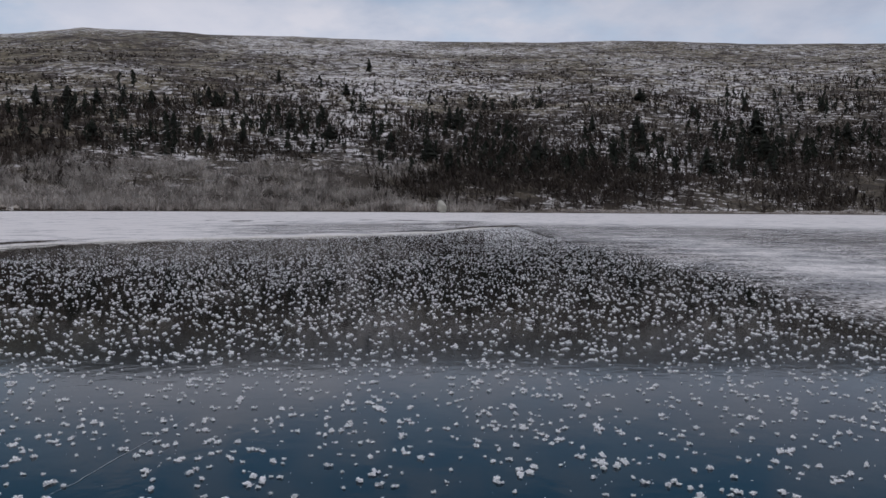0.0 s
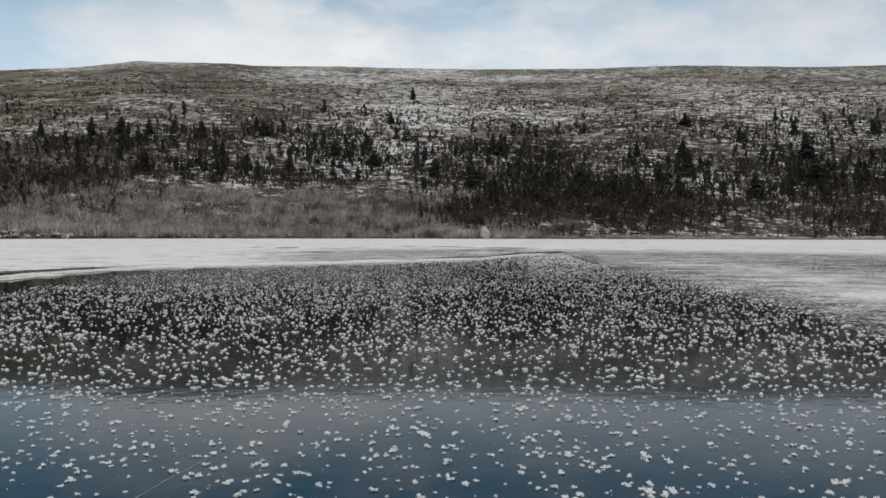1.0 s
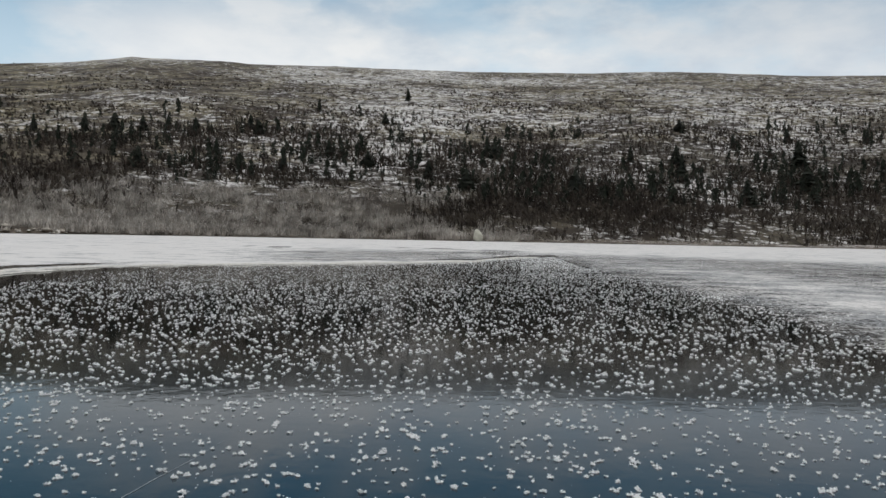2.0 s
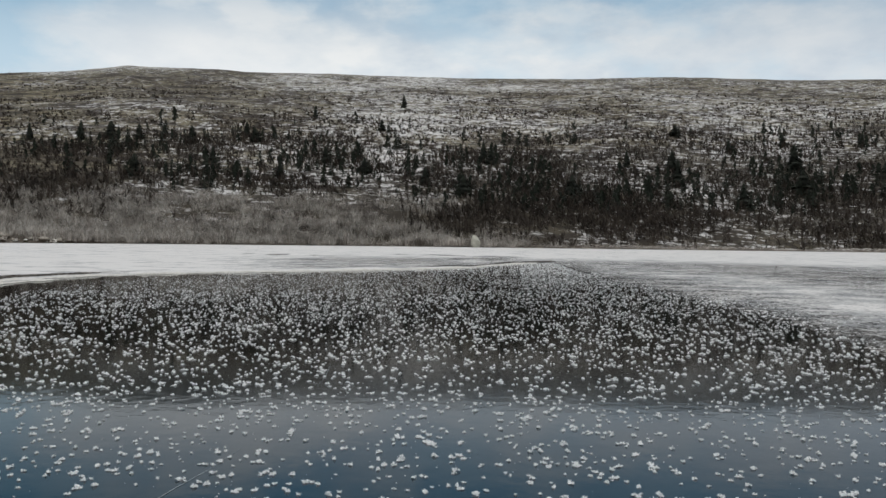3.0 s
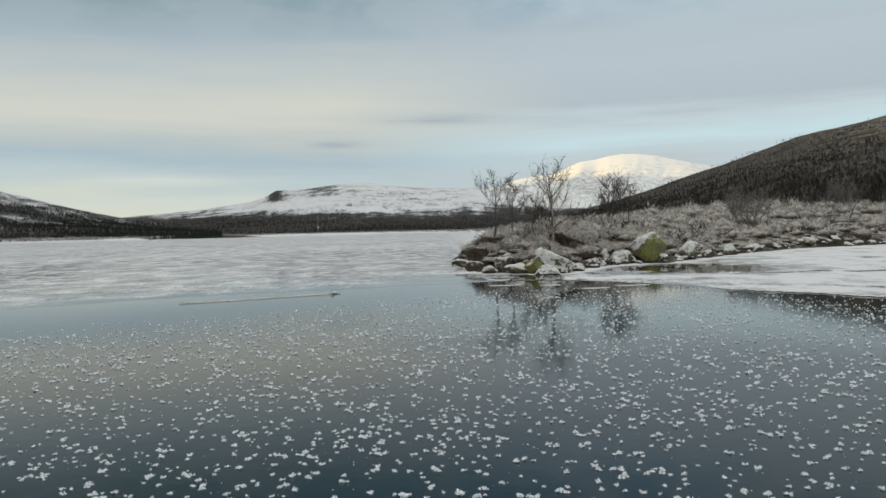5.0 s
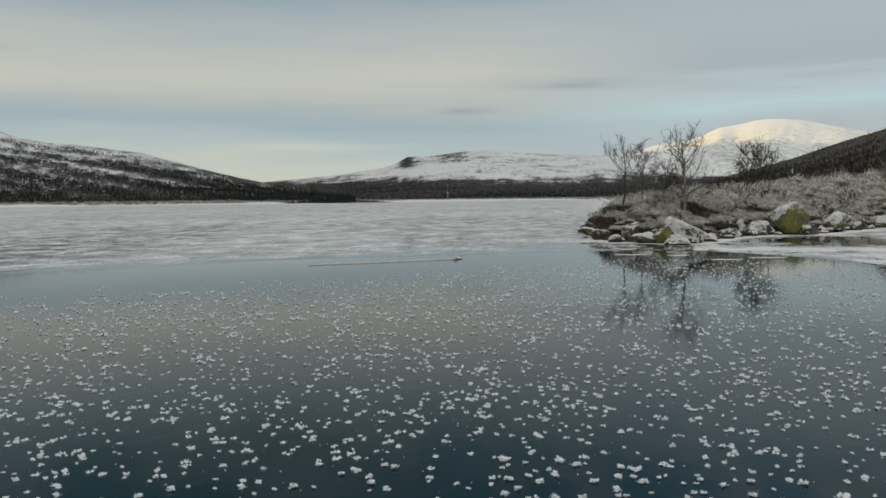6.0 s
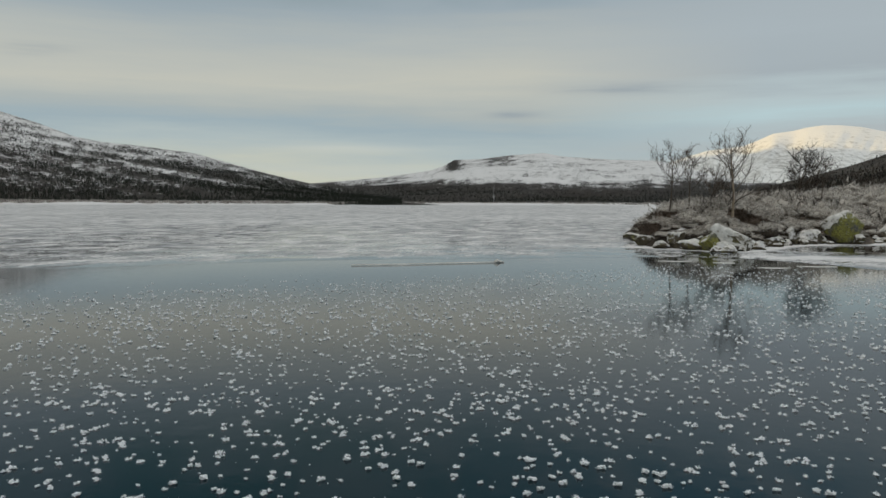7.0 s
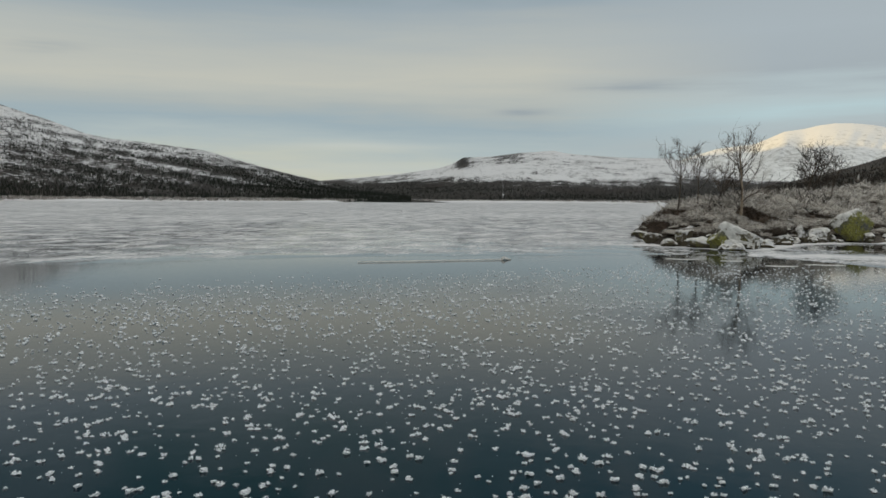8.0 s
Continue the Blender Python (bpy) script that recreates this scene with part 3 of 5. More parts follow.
def build_frost_cover():
    az = np.concatenate([np.arange(20, 55, 2.0), np.arange(55, 112, 0.4), np.arange(112, 176, 0.25), np.arange(176, 226, 0.5), np.arange(226, 245.1, 3)])
    u = np.concatenate([np.linspace(0, 0.12, 22), np.linspace(0.13, 0.6, 40), np.linspace(0.62, 4.0, 70)])
    A, U = np.meshgrid(az, u, indexing="ij")
    rb = edge_radius(A)
    r = rb * np.exp(U)
    x, y = polar(A, r)
    inner = r - rb
    # how much of the ice the frost hides
    bay = 0.98 - 0.04 * np.clip((A - 133) / 8, 0, 1) * np.clip((172 - A) / 6, 0, 1)
    open_lake = 0.50 + 0.22 * np.clip(U / 1.2, 0, 1)
    right = 0.47 + 0.47 * np.clip((r - 58) / 16, 0, 1) + 0.20 * np.exp(-((r - 25 - 1.1 * (A - 64)) / 6.5) ** 2) * np.clip((82 - A) / 9, 0, 1)
    cover = np.where(A > 172, bay + (open_lake - bay) * np.clip((A - 172) / 4, 0, 1), bay)
    cover = np.where(A < 90, right + (cover - right) * np.clip((A - 84) / 6, 0, 1), cover)
    # a darker lead of bare ice just inside the bay's rim, and a bare patch by the boulders
    ragged = fbm(x * 0.8, y * 0.8, 48, 4)
    lead = np.exp(-((inner - 2.7 - 0.9 * ragged) / (1.25 + 0.5 * ragged)) ** 2) * band(A, 113, 119, 129, 133.5)
    thin = np.exp(-((inner - 1.9 - 0.5 * np.sin(A * 0.35)) / 0.4) ** 2) * band(A, 131, 135, 146, 160)
    cover = cover - 1.2 * lead - 0.6 * thin * np.clip(0.8 + 0.9 * fbm(A * 0.7, r * 0.15, 48, 3), 0.2, 1.2)
    # broken crust behind the lead
    cover = cover - 0.75 * np.clip(fbm(x * 1.6, y * 1.6, 49, 4) * 2.2 - 0.1, 0, 1) * band(A, 124, 128, 137, 143) * np.exp(-((inner - 6.0) / 3.2) ** 2)
    cover = cover - 0.9 * np.exp(-((inner - 3.4 - 0.4 * np.sin(A * 0.9)) / 0.7) ** 2) * band(A, 84.5, 86.5, 91, 97)
    cover = cover - 1.3 * np.exp(-((r - 59 + 1.6 * (A - 84.6) + 0.6 * np.sin(A * 4)) / 1.5) ** 2) * band(A, 84.2, 85.0, 87.6, 88.8)
    cover = cover - 0.32 * band(A, 165, 168, 177, 182) * np.clip((29.5 - r) / 2, 0, 1)
    cover = cover - 0.42 * band(A, 86, 89, 102, 110) * band(inner, 2.4, 4.5, 20, 34)
    d = shore_distance(x, y)
    point = np.clip((A - 153) / 5, 0, 1) * np.clip((174 - A) / 3, 0, 1)
    cover = cover + point * (-0.38 + 0.40 * np.exp(-((r - 25.8) / 1.1) ** 2) * (A < 168) + 0.5 * np.exp(-((d + 0.5) / 0.45) ** 2))
    cover = cover - 0.95 * np.exp(-((A - 158.5) / 4.5) ** 2 - ((r - 30.8) / 2.4) ** 2)
    for a0, a1, ra, rb2, w in ((144, 156, 29.6, 27.8, 0.38), (141, 149, 41.5, 40.0, 0.4), (131, 139, 30.5, 27.5, 0.3), (128, 137, 34, 31, 0.35), (86, 97, 70, 78, 1.2), (100, 109, 66, 74, 0.8)):
        t = np.clip((A - a0) / (a1 - a0), 0, 1)
        line = ra + (rb2 - ra) * t + 0.3 * np.sin(A * 1.3)
        cover = cover - np.clip(0.75 + 1.2 * fbm(A * 0.9, r * 0.2, 47, 3), 0.2, 1.2) * np.exp(-((r - line) / w) ** 2) * ((A > a0) & (A < a1)) * np.sin(np.pi * t) ** 0.5
    cover = cover + 0.12 * fbm(x * 0.12, y * 0.12, 41, 4)
    cover = cover + 0.4 * np.clip((A - 180) / 8, 0, 1) * np.exp(-((inner - 1.6) / 1.0) ** 2) * np.clip(0.6 + 1.2 * fbm(A * 0.5, A * 0, 45, 3), 0, 1)
    soft = np.where(A < 84, 0.62 + inner / 9, np.where(A > 175, 0.2 + inner / 3, 0.45 + inner / 0.5))
    cover = cover * np.clip(soft, 0, 1)
    z = 0.001 + 0.003 * np.clip(inner / 1.5, 0, 1) + 0.02 * np.clip(inner / np.where((A > 175) | (A < 82), 6.0, 0.6), 0, 1) + 0.01 * fbm(x * 0.8, y * 0.8, 43, 3) * np.clip(inner, 0, 1)
    ob = mesh_np("frost_cover", np.stack([x, y, z], -1).reshape(-1, 3), grid_faces(len(az), len(u)), FROST_ICE, True, [("cover", cover.ravel()), ("speck", np.clip((112 - A) / 10, 0, 1).ravel())])
    return tagged(ob, "wind-packed white frost lying on the lake ice", "snow", kind="structure")


def hill_patch(name, az, r, height, snow, mat, label):
    A, Rr = np.meshgrid(az, r, indexing="ij")
    x, y = polar(A, Rr)
    h = height(A, Rr)
    moor = 0.5 * np.clip((A - 114) / 12, 0, 1) + np.clip((np.degrees(np.arctan2(h - 1.6, Rr)) - 3.4 - 2.0 * np.clip((98 - A) / 8, 0, 1)) / 2.5, 0, 1)
    ob = mesh_np(name, np.stack([x, y, h], -1).reshape(-1, 3), grid_faces(len(az), len(r)), mat, True, [("snow", snow(A, Rr, h).ravel()), ("moor", moor.ravel())])
    return tagged(ob, label, "hill", kind="structure")


def hill_snow(A, Rr, h):
    x, y = polar(A, Rr)
    el = np.degrees(np.arctan2(h - 1.6, Rr))
    s = 0.470 + 0.02 * np.clip((el - 3) / 2, 0, 1) + 0.01 * np.clip((el - 5) / 2, 0, 1) - 0.004 * np.clip((el - 8.6) / 1.8, 0, 1) + 0.015 * band(A, 84, 95, 120, 132) - 0.075 * np.clip((A - 116) / 20, 0, 1) - 0.10 * np.clip((A - 140) / 15, 0, 1) - 0.06 * np.clip((3 - el) / 2, 0, 1) * np.clip((A - 82) / 8, 0, 1)
    s = s - 0.05 * np.exp(-((A - 109) / 5) ** 2 - ((el - 10) / 1.1) ** 2) - 0.05 * np.exp(-((A - 116) / 6) ** 2 - ((el - 7.5) / 2) ** 2)
    s = s + 0.045 * band(el, 2.0, 3.2, 6.0, 8.0) * np.clip((97 - A) / 8, 0, 1) * np.clip(0.5 + 2.2 * fbm(x / 26, y / 26, 53, 3), 0, 1)
    s = s + 0.05 * np.clip((A - 122) / 8, 0, 1) * np.clip((el - table(A, CREST) + 3.2) / 1.2, 0, 1)
    s = s - 0.10 * band(A, 112, 119, 171, 174) * band(el, 0.6, 1.4, 4.6, 6.4)
    s = s - 0.01 * np.clip((1.8 - el) / 1.0, 0, 1) * np.clip((94 - A) / 8, 0, 1)
    return s - 0.01 * band(el, 2.5, 4, 7, 8.5) + (0.085 + 0.05 * np.clip((A - 114) / 10, 0, 1)) * fbm(x / 55, y / 55, 51, 4) + 0.06 * np.clip((A - 114) / 10, 0, 1) * fbm(x / 15, y / 15, 52, 3)


LEFT = [(190, 0.2), (198.6, 1.45), (201.2, 2.05), (203.1, 2.57), (206.5, 3.5), (210.5, 3.95), (212.6, 4.12), (214, 4.4), (216.2, 5.2), (218.9, 6.0), (226, 8.0), (236, 11), (245, 12)]
MID = [(168, 1.5), (173.9, 3.1), (177, 3.2), (180.5, 3.45), (181.75, 3.7), (184.2, 3.54), (186.2, 3.28), (188.2, 3.2), (189.0, 2.75), (189.9, 2.45), (193.1, 1.96), (198, 1.5), (204, 1.0)]
PEAK = [(148, 2.0), (154, 3.2), (157.8, 4.18), (161.2, 5.0), (162.4, 5.16), (163.4, 5.2), (164.3, 5.1), (165.2, 4.9), (166.4, 4.75), (168.2, 3.95), (170.6, 3.7), (173.8, 2.7), (178, 2.2), (186, 1.2)]


def fell(tab, r0, rc, power=1.15, seed=60, rough=5.0, gully=0.0):
    def height(A, Rr):
        top = rc * np.tan(np.radians(table(A, tab)))
        s = (Rr - r0) / (rc - r0)
        x, y = polar(A, Rr)
        h = -3 + (top + 3) * np.where(s < 1, np.sign(s) * np.abs(s) ** power, 1 - 0.6 * (s - 1))
        h = h + gully * fbm(A * 0.9 + Rr / 700, Rr / 1500, seed + 40, 4) * np.clip(s * 3, 0, 1) * np.clip((1 - s) * 3, 0, 1)
        return h + rough * fbm(x / 160, y / 160, seed, 5) * np.clip(s * 4, 0, 1) * np.clip((1 - s) * 2.5, 0.12, 1)
    return height


def fell_snow(A, Rr, h):
    """White upper slopes, dark wooded foot, two dark steep faces and a cut clearing."""
    x, y = polar(A, Rr)
    el = np.degrees(np.arctan2(h, Rr)) + 0.35 * fbm(A * 0.9, A * 0, 68, 4)
    s = 0.34 + 0.27 * np.clip((el - 1.1) / 0.8, 0, 1)
    s = s - 0.26 * np.exp(-((A - 188.3) / 0.6) ** 2) * np.clip((el - 2.2) / 0.5, 0, 1) - 0.15 * np.exp(-((A - 185.0) / 1.4) ** 2) * np.clip((el - 2.7) / 0.4, 0, 1)
    s = s + 0.09 * (np.abs(A - 185.36) < 0.08) * (el < 1.4) + 0.10 * fbm(x / 40, y / 40, 69, 3) + 0.09 * fbm(x / 150, y / 150, 64, 4)
    return s + 0.06 * fbm(A * 4, h / 9, 70, 3)


def hill_stripes(A, Rr, h):
    """Snow on the near snowy hill: slanting stripes, bare and wooded at the foot."""
    el = np.degrees(np.arctan2(h, Rr))
    s = 0.455 + 0.055 * np.clip((el - 1.0) / 2.5, 0, 1) + 0.075 * np.clip((el - 2.8) / 1.6, 0, 1) - 0.10 * np.clip((1.3 - el) / 0.8, 0, 1)
    return s - 0.10 * fbm((el - 0.17 * (A - 198)) * 4.2, A * 0.2, 117, 4) + 0.13 * fbm(A * 3.0 + h / 30, h / 7, 62, 4)


def build_hills():
    hill_patch("hillside", np.concatenate([np.arange(20, 58, 2.0), np.arange(58, 173.1, 0.35)]),
               np.concatenate([np.linspace(112, 330, 110), np.geomspace(334, 720, 90), np.geomspace(740, 1200, 10)]),
               hill_height, hill_snow, HILL, "broad fell side of brown heath under patchy snow")
    hill_patch("snowy_hill", np.arange(188, 246, 0.4), np.linspace(560, 2100, 90), fell(LEFT, 760, 1700, 1.1, 61, 9),
               hill_stripes, FELL, "long snow-streaked hill sloping down to the lake")
    hill_patch("distant_fell", np.arange(166, 205, 0.15), np.linspace(960, 2900, 120), fell(MID, 1000, 2300, 1.4, 63, 9),
               fell_snow, FELL, "distant white fell with dark forest along its foot")
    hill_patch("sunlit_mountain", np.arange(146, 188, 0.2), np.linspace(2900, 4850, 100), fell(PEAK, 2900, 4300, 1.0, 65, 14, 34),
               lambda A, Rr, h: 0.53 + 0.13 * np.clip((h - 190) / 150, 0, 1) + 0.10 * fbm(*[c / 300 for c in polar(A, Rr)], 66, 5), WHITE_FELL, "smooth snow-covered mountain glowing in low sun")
    # an added ridge, out of sight, that keeps lake and mountain foot in shade
    hill_patch("shading_ridge", np.arange(221, 381, 1.0), np.linspace(300, 3900, 70),
               lambda A, Rr: -2 + (430 * np.clip((Rr - 320) / 1500, 0, 1) ** 1.2 + 135 * np.clip((Rr - 1900) / 700, 0, 1)) * np.clip((A - 221) / 6, 0, 1) * np.clip((382 - A) / 20, 0, 1) * np.where(Rr > 3500, 1 - (Rr - 3500) / 450, 1)
               + 8 * fbm(A / 8, Rr / 200, 67, 3), lambda A, Rr, h: 0.55 + A * 0, FELL, "unseen added ridge that shades the lake and the mountain foot")


build_ground()
build_ice()
build_frost_cover()
build_hills()


# ---- plant and stone shapes ----
def spruce_shape(g, layers=10, arms=8, width=0.17):
    V, F = [], []

    def tri(*pts):
        k = len(V)
        V.extend(pts)
        F.append((k, k + 1, k + 2))
    for i in range(layers):
        z = 0.08 + 0.88 * i / layers
        reach = width * (1 - z) ** 0.8 * (0.75 + 0.5 * g.random()) + 0.012
        for j in range(arms):
            a = 2 * math.pi * (j + g.random() * 0.8) / arms
            l = reach * (0.6 + 0.7 * g.random())
            wd = 0.30 + 0.25 * g.random()
            zt = z - 0.035 - 0.05 * g.random() * (1 - z)
            p0, p1 = (l * math.cos(a - wd), l * math.sin(a - wd)), (l * math.cos(a + wd), l * math.sin(a + wd))
            tri((0, 0, z + 0.09), (p0[0], p0[1], zt), (p1[0], p1[1], zt - 0.01))
            tri((0, 0, z - 0.02), (p1[0] * 0.9, p1[1] * 0.9, zt), (p0[0] * 0.9, p0[1] * 0.9, zt))
    for j in range(4):
        a, b2 = j * math.pi / 2, (j + 1) * math.pi / 2
        tri((0.02 * math.cos(a), 0.02 * math.sin(a), 0), (0.02 * math.cos(b2), 0.02 * math.sin(b2), 0), (0, 0, 1.0))
    return np.array(V), np.array(F)


def pine_shape(g, tufts=34):
    """A ragged dark conifer: uneven tufts of needles round a short trunk."""
    V, F = [], []
    lobes = [(0.16 * (g.random() - 0.5), 0.16 * (g.random() - 0.5), 0.25 + 0.62 * k / 4, 0.20 - 0.032 * k) for k in range(5)]
    for i in range(tufts):
        lx, ly, lz, lr = lobes[i % 5]
        a, u = 2 * math.pi * g.random(), g.random() - 0.5
        x, y, z = lx + lr * math.cos(a) * (0.3 + 0.7 * g.random()), ly + lr * math.sin(a) * (0.3 + 0.7 * g.random()), lz + 0.22 * u
        k, w = len(V), 0.06 + 0.07 * g.random()
        b2 = a + 1.6 + g.random()
        V += [(x - w * math.cos(b2), y - w * math.sin(b2), z - 0.05 * g.random()), (x + w * math.cos(b2), y + w * math.sin(b2), z - 0.06 * g.random()), (x * 0.7, y * 0.7, z + 0.10 + 0.09 * g.random())]
        F.append((k, k + 1, k + 2))
    for j in range(3):
        a, b2, k = j * 2.09, (j + 1) * 2.09, len(V)
        V += [(0.022 * math.cos(a), 0.022 * math.sin(a), 0), (0.022 * math.cos(b2), 0.022 * math.sin(b2), 0), (0, 0, 0.9)]
        F.append((k, k + 1, k + 2))
    return np.array(V), np.array(F)


def far_spruce_shape(g):
    V, F = [], []
    for i in range(2):
        z0, z1, rad = 0.06 + 0.36 * i, 0.62 + 0.38 * i, 0.17 - 0.055 * i
        for j in range(5):
            a, b2 = 2 * math.pi * (j + g.random() * 0.4) / 5, 2 * math.pi * (j + 0.9 + g.random() * 0.3) / 5
            k = len(V)
            V += [(rad * math.cos(a), rad * math.sin(a), z0 + 0.06 * g.random()), (rad * math.cos(b2), rad * math.sin(b2), z0 + 0.06 * g.random()), (0, 0, z1)]
            F.append((k, k + 1, k + 2))
    return np.array(V), np.array(F)


def twig_shape(g, stems, length, spread, width, base=0.0, crown=0.0, low=0.0, forks=2):
    """A spray of thin blades: bare far-off birches, willow clumps and dwarf shrubs."""
    V, F = [], []
    if crown:
        for da in (0.0, 2.1, 4.2):
            k = len(V)
            V += [(0.012 * math.cos(da), 0.012 * math.sin(da), 0), (0.012 * math.cos(da + 2.1), 0.012 * math.sin(da + 2.1), 0), (0.02 * (g.random() - 0.5), 0.02 * (g.random() - 0.5), 0.92)]
            F.append((k, k + 1, k + 2))
    for i in range(stems):
        a = 2 * math.pi * g.random()
        tilt = spread * g.random() ** 0.7
        z0 = low + crown * g.random()
        rad = base * math.sqrt(g.random())
        x0, y0 = rad * math.cos(a), rad * math.sin(a)
        l = length * (0.5 + 0.5 * g.random()) * (1 - 0.55 * z0)
        a2 = a + 0.8 * (g.random() - 0.5)
        x1, y1, z1 = x0 + l * math.sin(tilt) * math.cos(a2), y0 + l * math.sin(tilt) * math.sin(a2), z0 + l * math.cos(tilt)
        t = a2 + math.pi / 2 + g.random()
        w = width * (0.6 + 0.8 * g.random())
        k = len(V)
        V += [(x0 - w * math.cos(t), y0 - w * math.sin(t), z0), (x0 + w * math.cos(t), y0 + w * math.sin(t), z0), (x1, y1, z1)]
        F.append((k, k + 1, k + 2))
        for q in range(forks):
            u = 0.35 + 0.5 * g.random()
            px, py, pz = x0 + (x1 - x0) * u, y0 + (y1 - y0) * u, z0 + (z1 - z0) * u
            b2, ll = 2 * math.pi * g.random(), l * 0.4
            k = len(V)
            V += [(px, py, pz), (px + w * 0.8, py, pz + w), (px + ll * math.cos(b2) * 0.7, py + ll * math.sin(b2) * 0.7, pz + ll * (0.3 + 0.5 * g.random()))]
            F.append((k, k + 1, k + 2))
    return np.array(V), np.array(F)


def ico(sub):
    bm = bmesh.new()
    bmesh.ops.create_icosphere(bm, subdivisions=sub, radius=1.0)
    V = np.array([v.co[:] for v in bm.verts])
    F = np.array([[v.index for v in f.verts] for f in bm.faces])
    bm.free()
    return V, F


ICO1, ICO2 = ico(1), ico(2)
SPIRE = (np.array([(math.cos(k * math.tau / 6), math.sin(k * math.tau / 6), -0.55) for k in range(6)] + [(0.0, 0.0, 0.9)]),
         np.array([(k, (k + 1) % 6, 6) for k in range(6)]))


def rock_shape(seed, w, d, h, sub=4, cuts=13, slope=0.0):
    """A weathered angular boulder with its foot at z = 0, and the snow that lies on it."""
    g = np.random.default_rng(seed)
    V, F = ico(sub)
    for _ in range(cuts):
        n = g.normal(size=3)
        n /= np.linalg.norm(n)
        lim = 0.38 + 0.42 * g.random()
        over = np.maximum(V @ n - lim, 0)
        V = V - over[:, None] * n
    V = V * (1 + 0.17 * fbm(V[:, 0] * 2.6 + seed, V[:, 1] * 2.6 + V[:, 2] * 2.1, seed, 5))[:, None]
    V[:, 0] += 0.35 * V[:, 2] * (g.random() - 0.5)
    V = V / np.abs(V).max(0) * np.array([w / 2, d / 2, h * 0.62])
    V[:, 2] += h * 0.38
    V[:, 2] *= 1 + slope * V[:, 0] / (w / 2)
    V[:, 2] = np.maximum(V[:, 2], -0.15)
    n = np.cross(V[F[:, 1]] - V[F[:, 0]], V[F[:, 2]] - V[F[:, 0]])
    n /= np.linalg.norm(n, axis=1)[:, None] + 1e-9
    return V, F, n


def snow_on(V, F, n, seed, limit=0.55, thick=0.022, lean=0.0):
    c = V[F].mean(1)
    keep = 0.55 * n[:, 2] + 1.1 * (c[:, 2] / V[:, 2].max() - 0.5) + 0.5 * fbm(c[:, 0] * 5, c[:, 1] * 5, seed, 6) + lean * n[:, 0] > limit
    f = F[keep]
    if len(f) < 4:
        return None
    # only the largest joined patch stays
    mark = np.arange(len(V))
    while True:
        low = mark[f].min(1)
        nxt = mark.copy()
        for k in range(3):
            np.minimum.at(nxt, f[:, k], low)
        if (nxt == mark).all():
            break
        mark = nxt
    ids, counts = np.unique(mark[f[:, 0]], return_counts=True)
    f = f[mark[f[:, 0]] == ids[counts.argmax()]]
    vn = np.zeros_like(V)
    for k in range(3):
        np.add.at(vn, F[:, k], n)
    vn /= np.linalg.norm(vn, axis=1)[:, None] + 1e-9
    count = np.zeros(len(V))
    total = np.zeros(len(V))
    for k in range(3):
        np.add.at(count, f[:, k], 1)
        np.add.at(total, F[:, k], 1)
    inside = (count >= total)
    W = V + vn * np.where(inside, thick, 0.004)[:, None]
    used = np.unique(f)
    remap = -np.ones(len(V), int)
    remap[used] = np.arange(len(used))
    return W[used], remap[f]


def tube(points, radii, sides):
    """A tapered tube along the points."""
    P = np.array(points)
    n = len(P)
    T = np.gradient(P, axis=0)
    T /= np.linalg.norm(T, axis=1)[:, None] + 1e-9
    ref = np.where(np.abs(T[:, 2:3]) > 0.9, np.array([[1.0, 0, 0]]), np.array([[0, 0, 1.0]]))
    A = np.cross(T, ref)
    A /= np.linalg.norm(A, axis=1)[:, None] + 1e-9
    B = np.cross(T, A)
    ang = np.arange(sides) * 2 * np.pi / sides
    V = P[:, None] + np.array(radii)[:, None, None] * (np.cos(ang)[None, :, None] * A[:, None] + np.sin(ang)[None, :, None] * B[:, None])
    F = []
    for i in range(n - 1):
        for j in range(sides):
            a, b2 = i * sides + j, i * sides + (j + 1) % sides
            F += [(a, b2, b2 + sides), (a, b2 + sides, a + sides)]
    return V.reshape(-1, 3), np.array(F)


def joined(pieces):
    VV, FF, k = [], [], 0
    for V, F in pieces:
        VV.append(V)
        FF.append(F + k)
        k += len(V)
    return np.concatenate(VV), np.concatenate(FF)


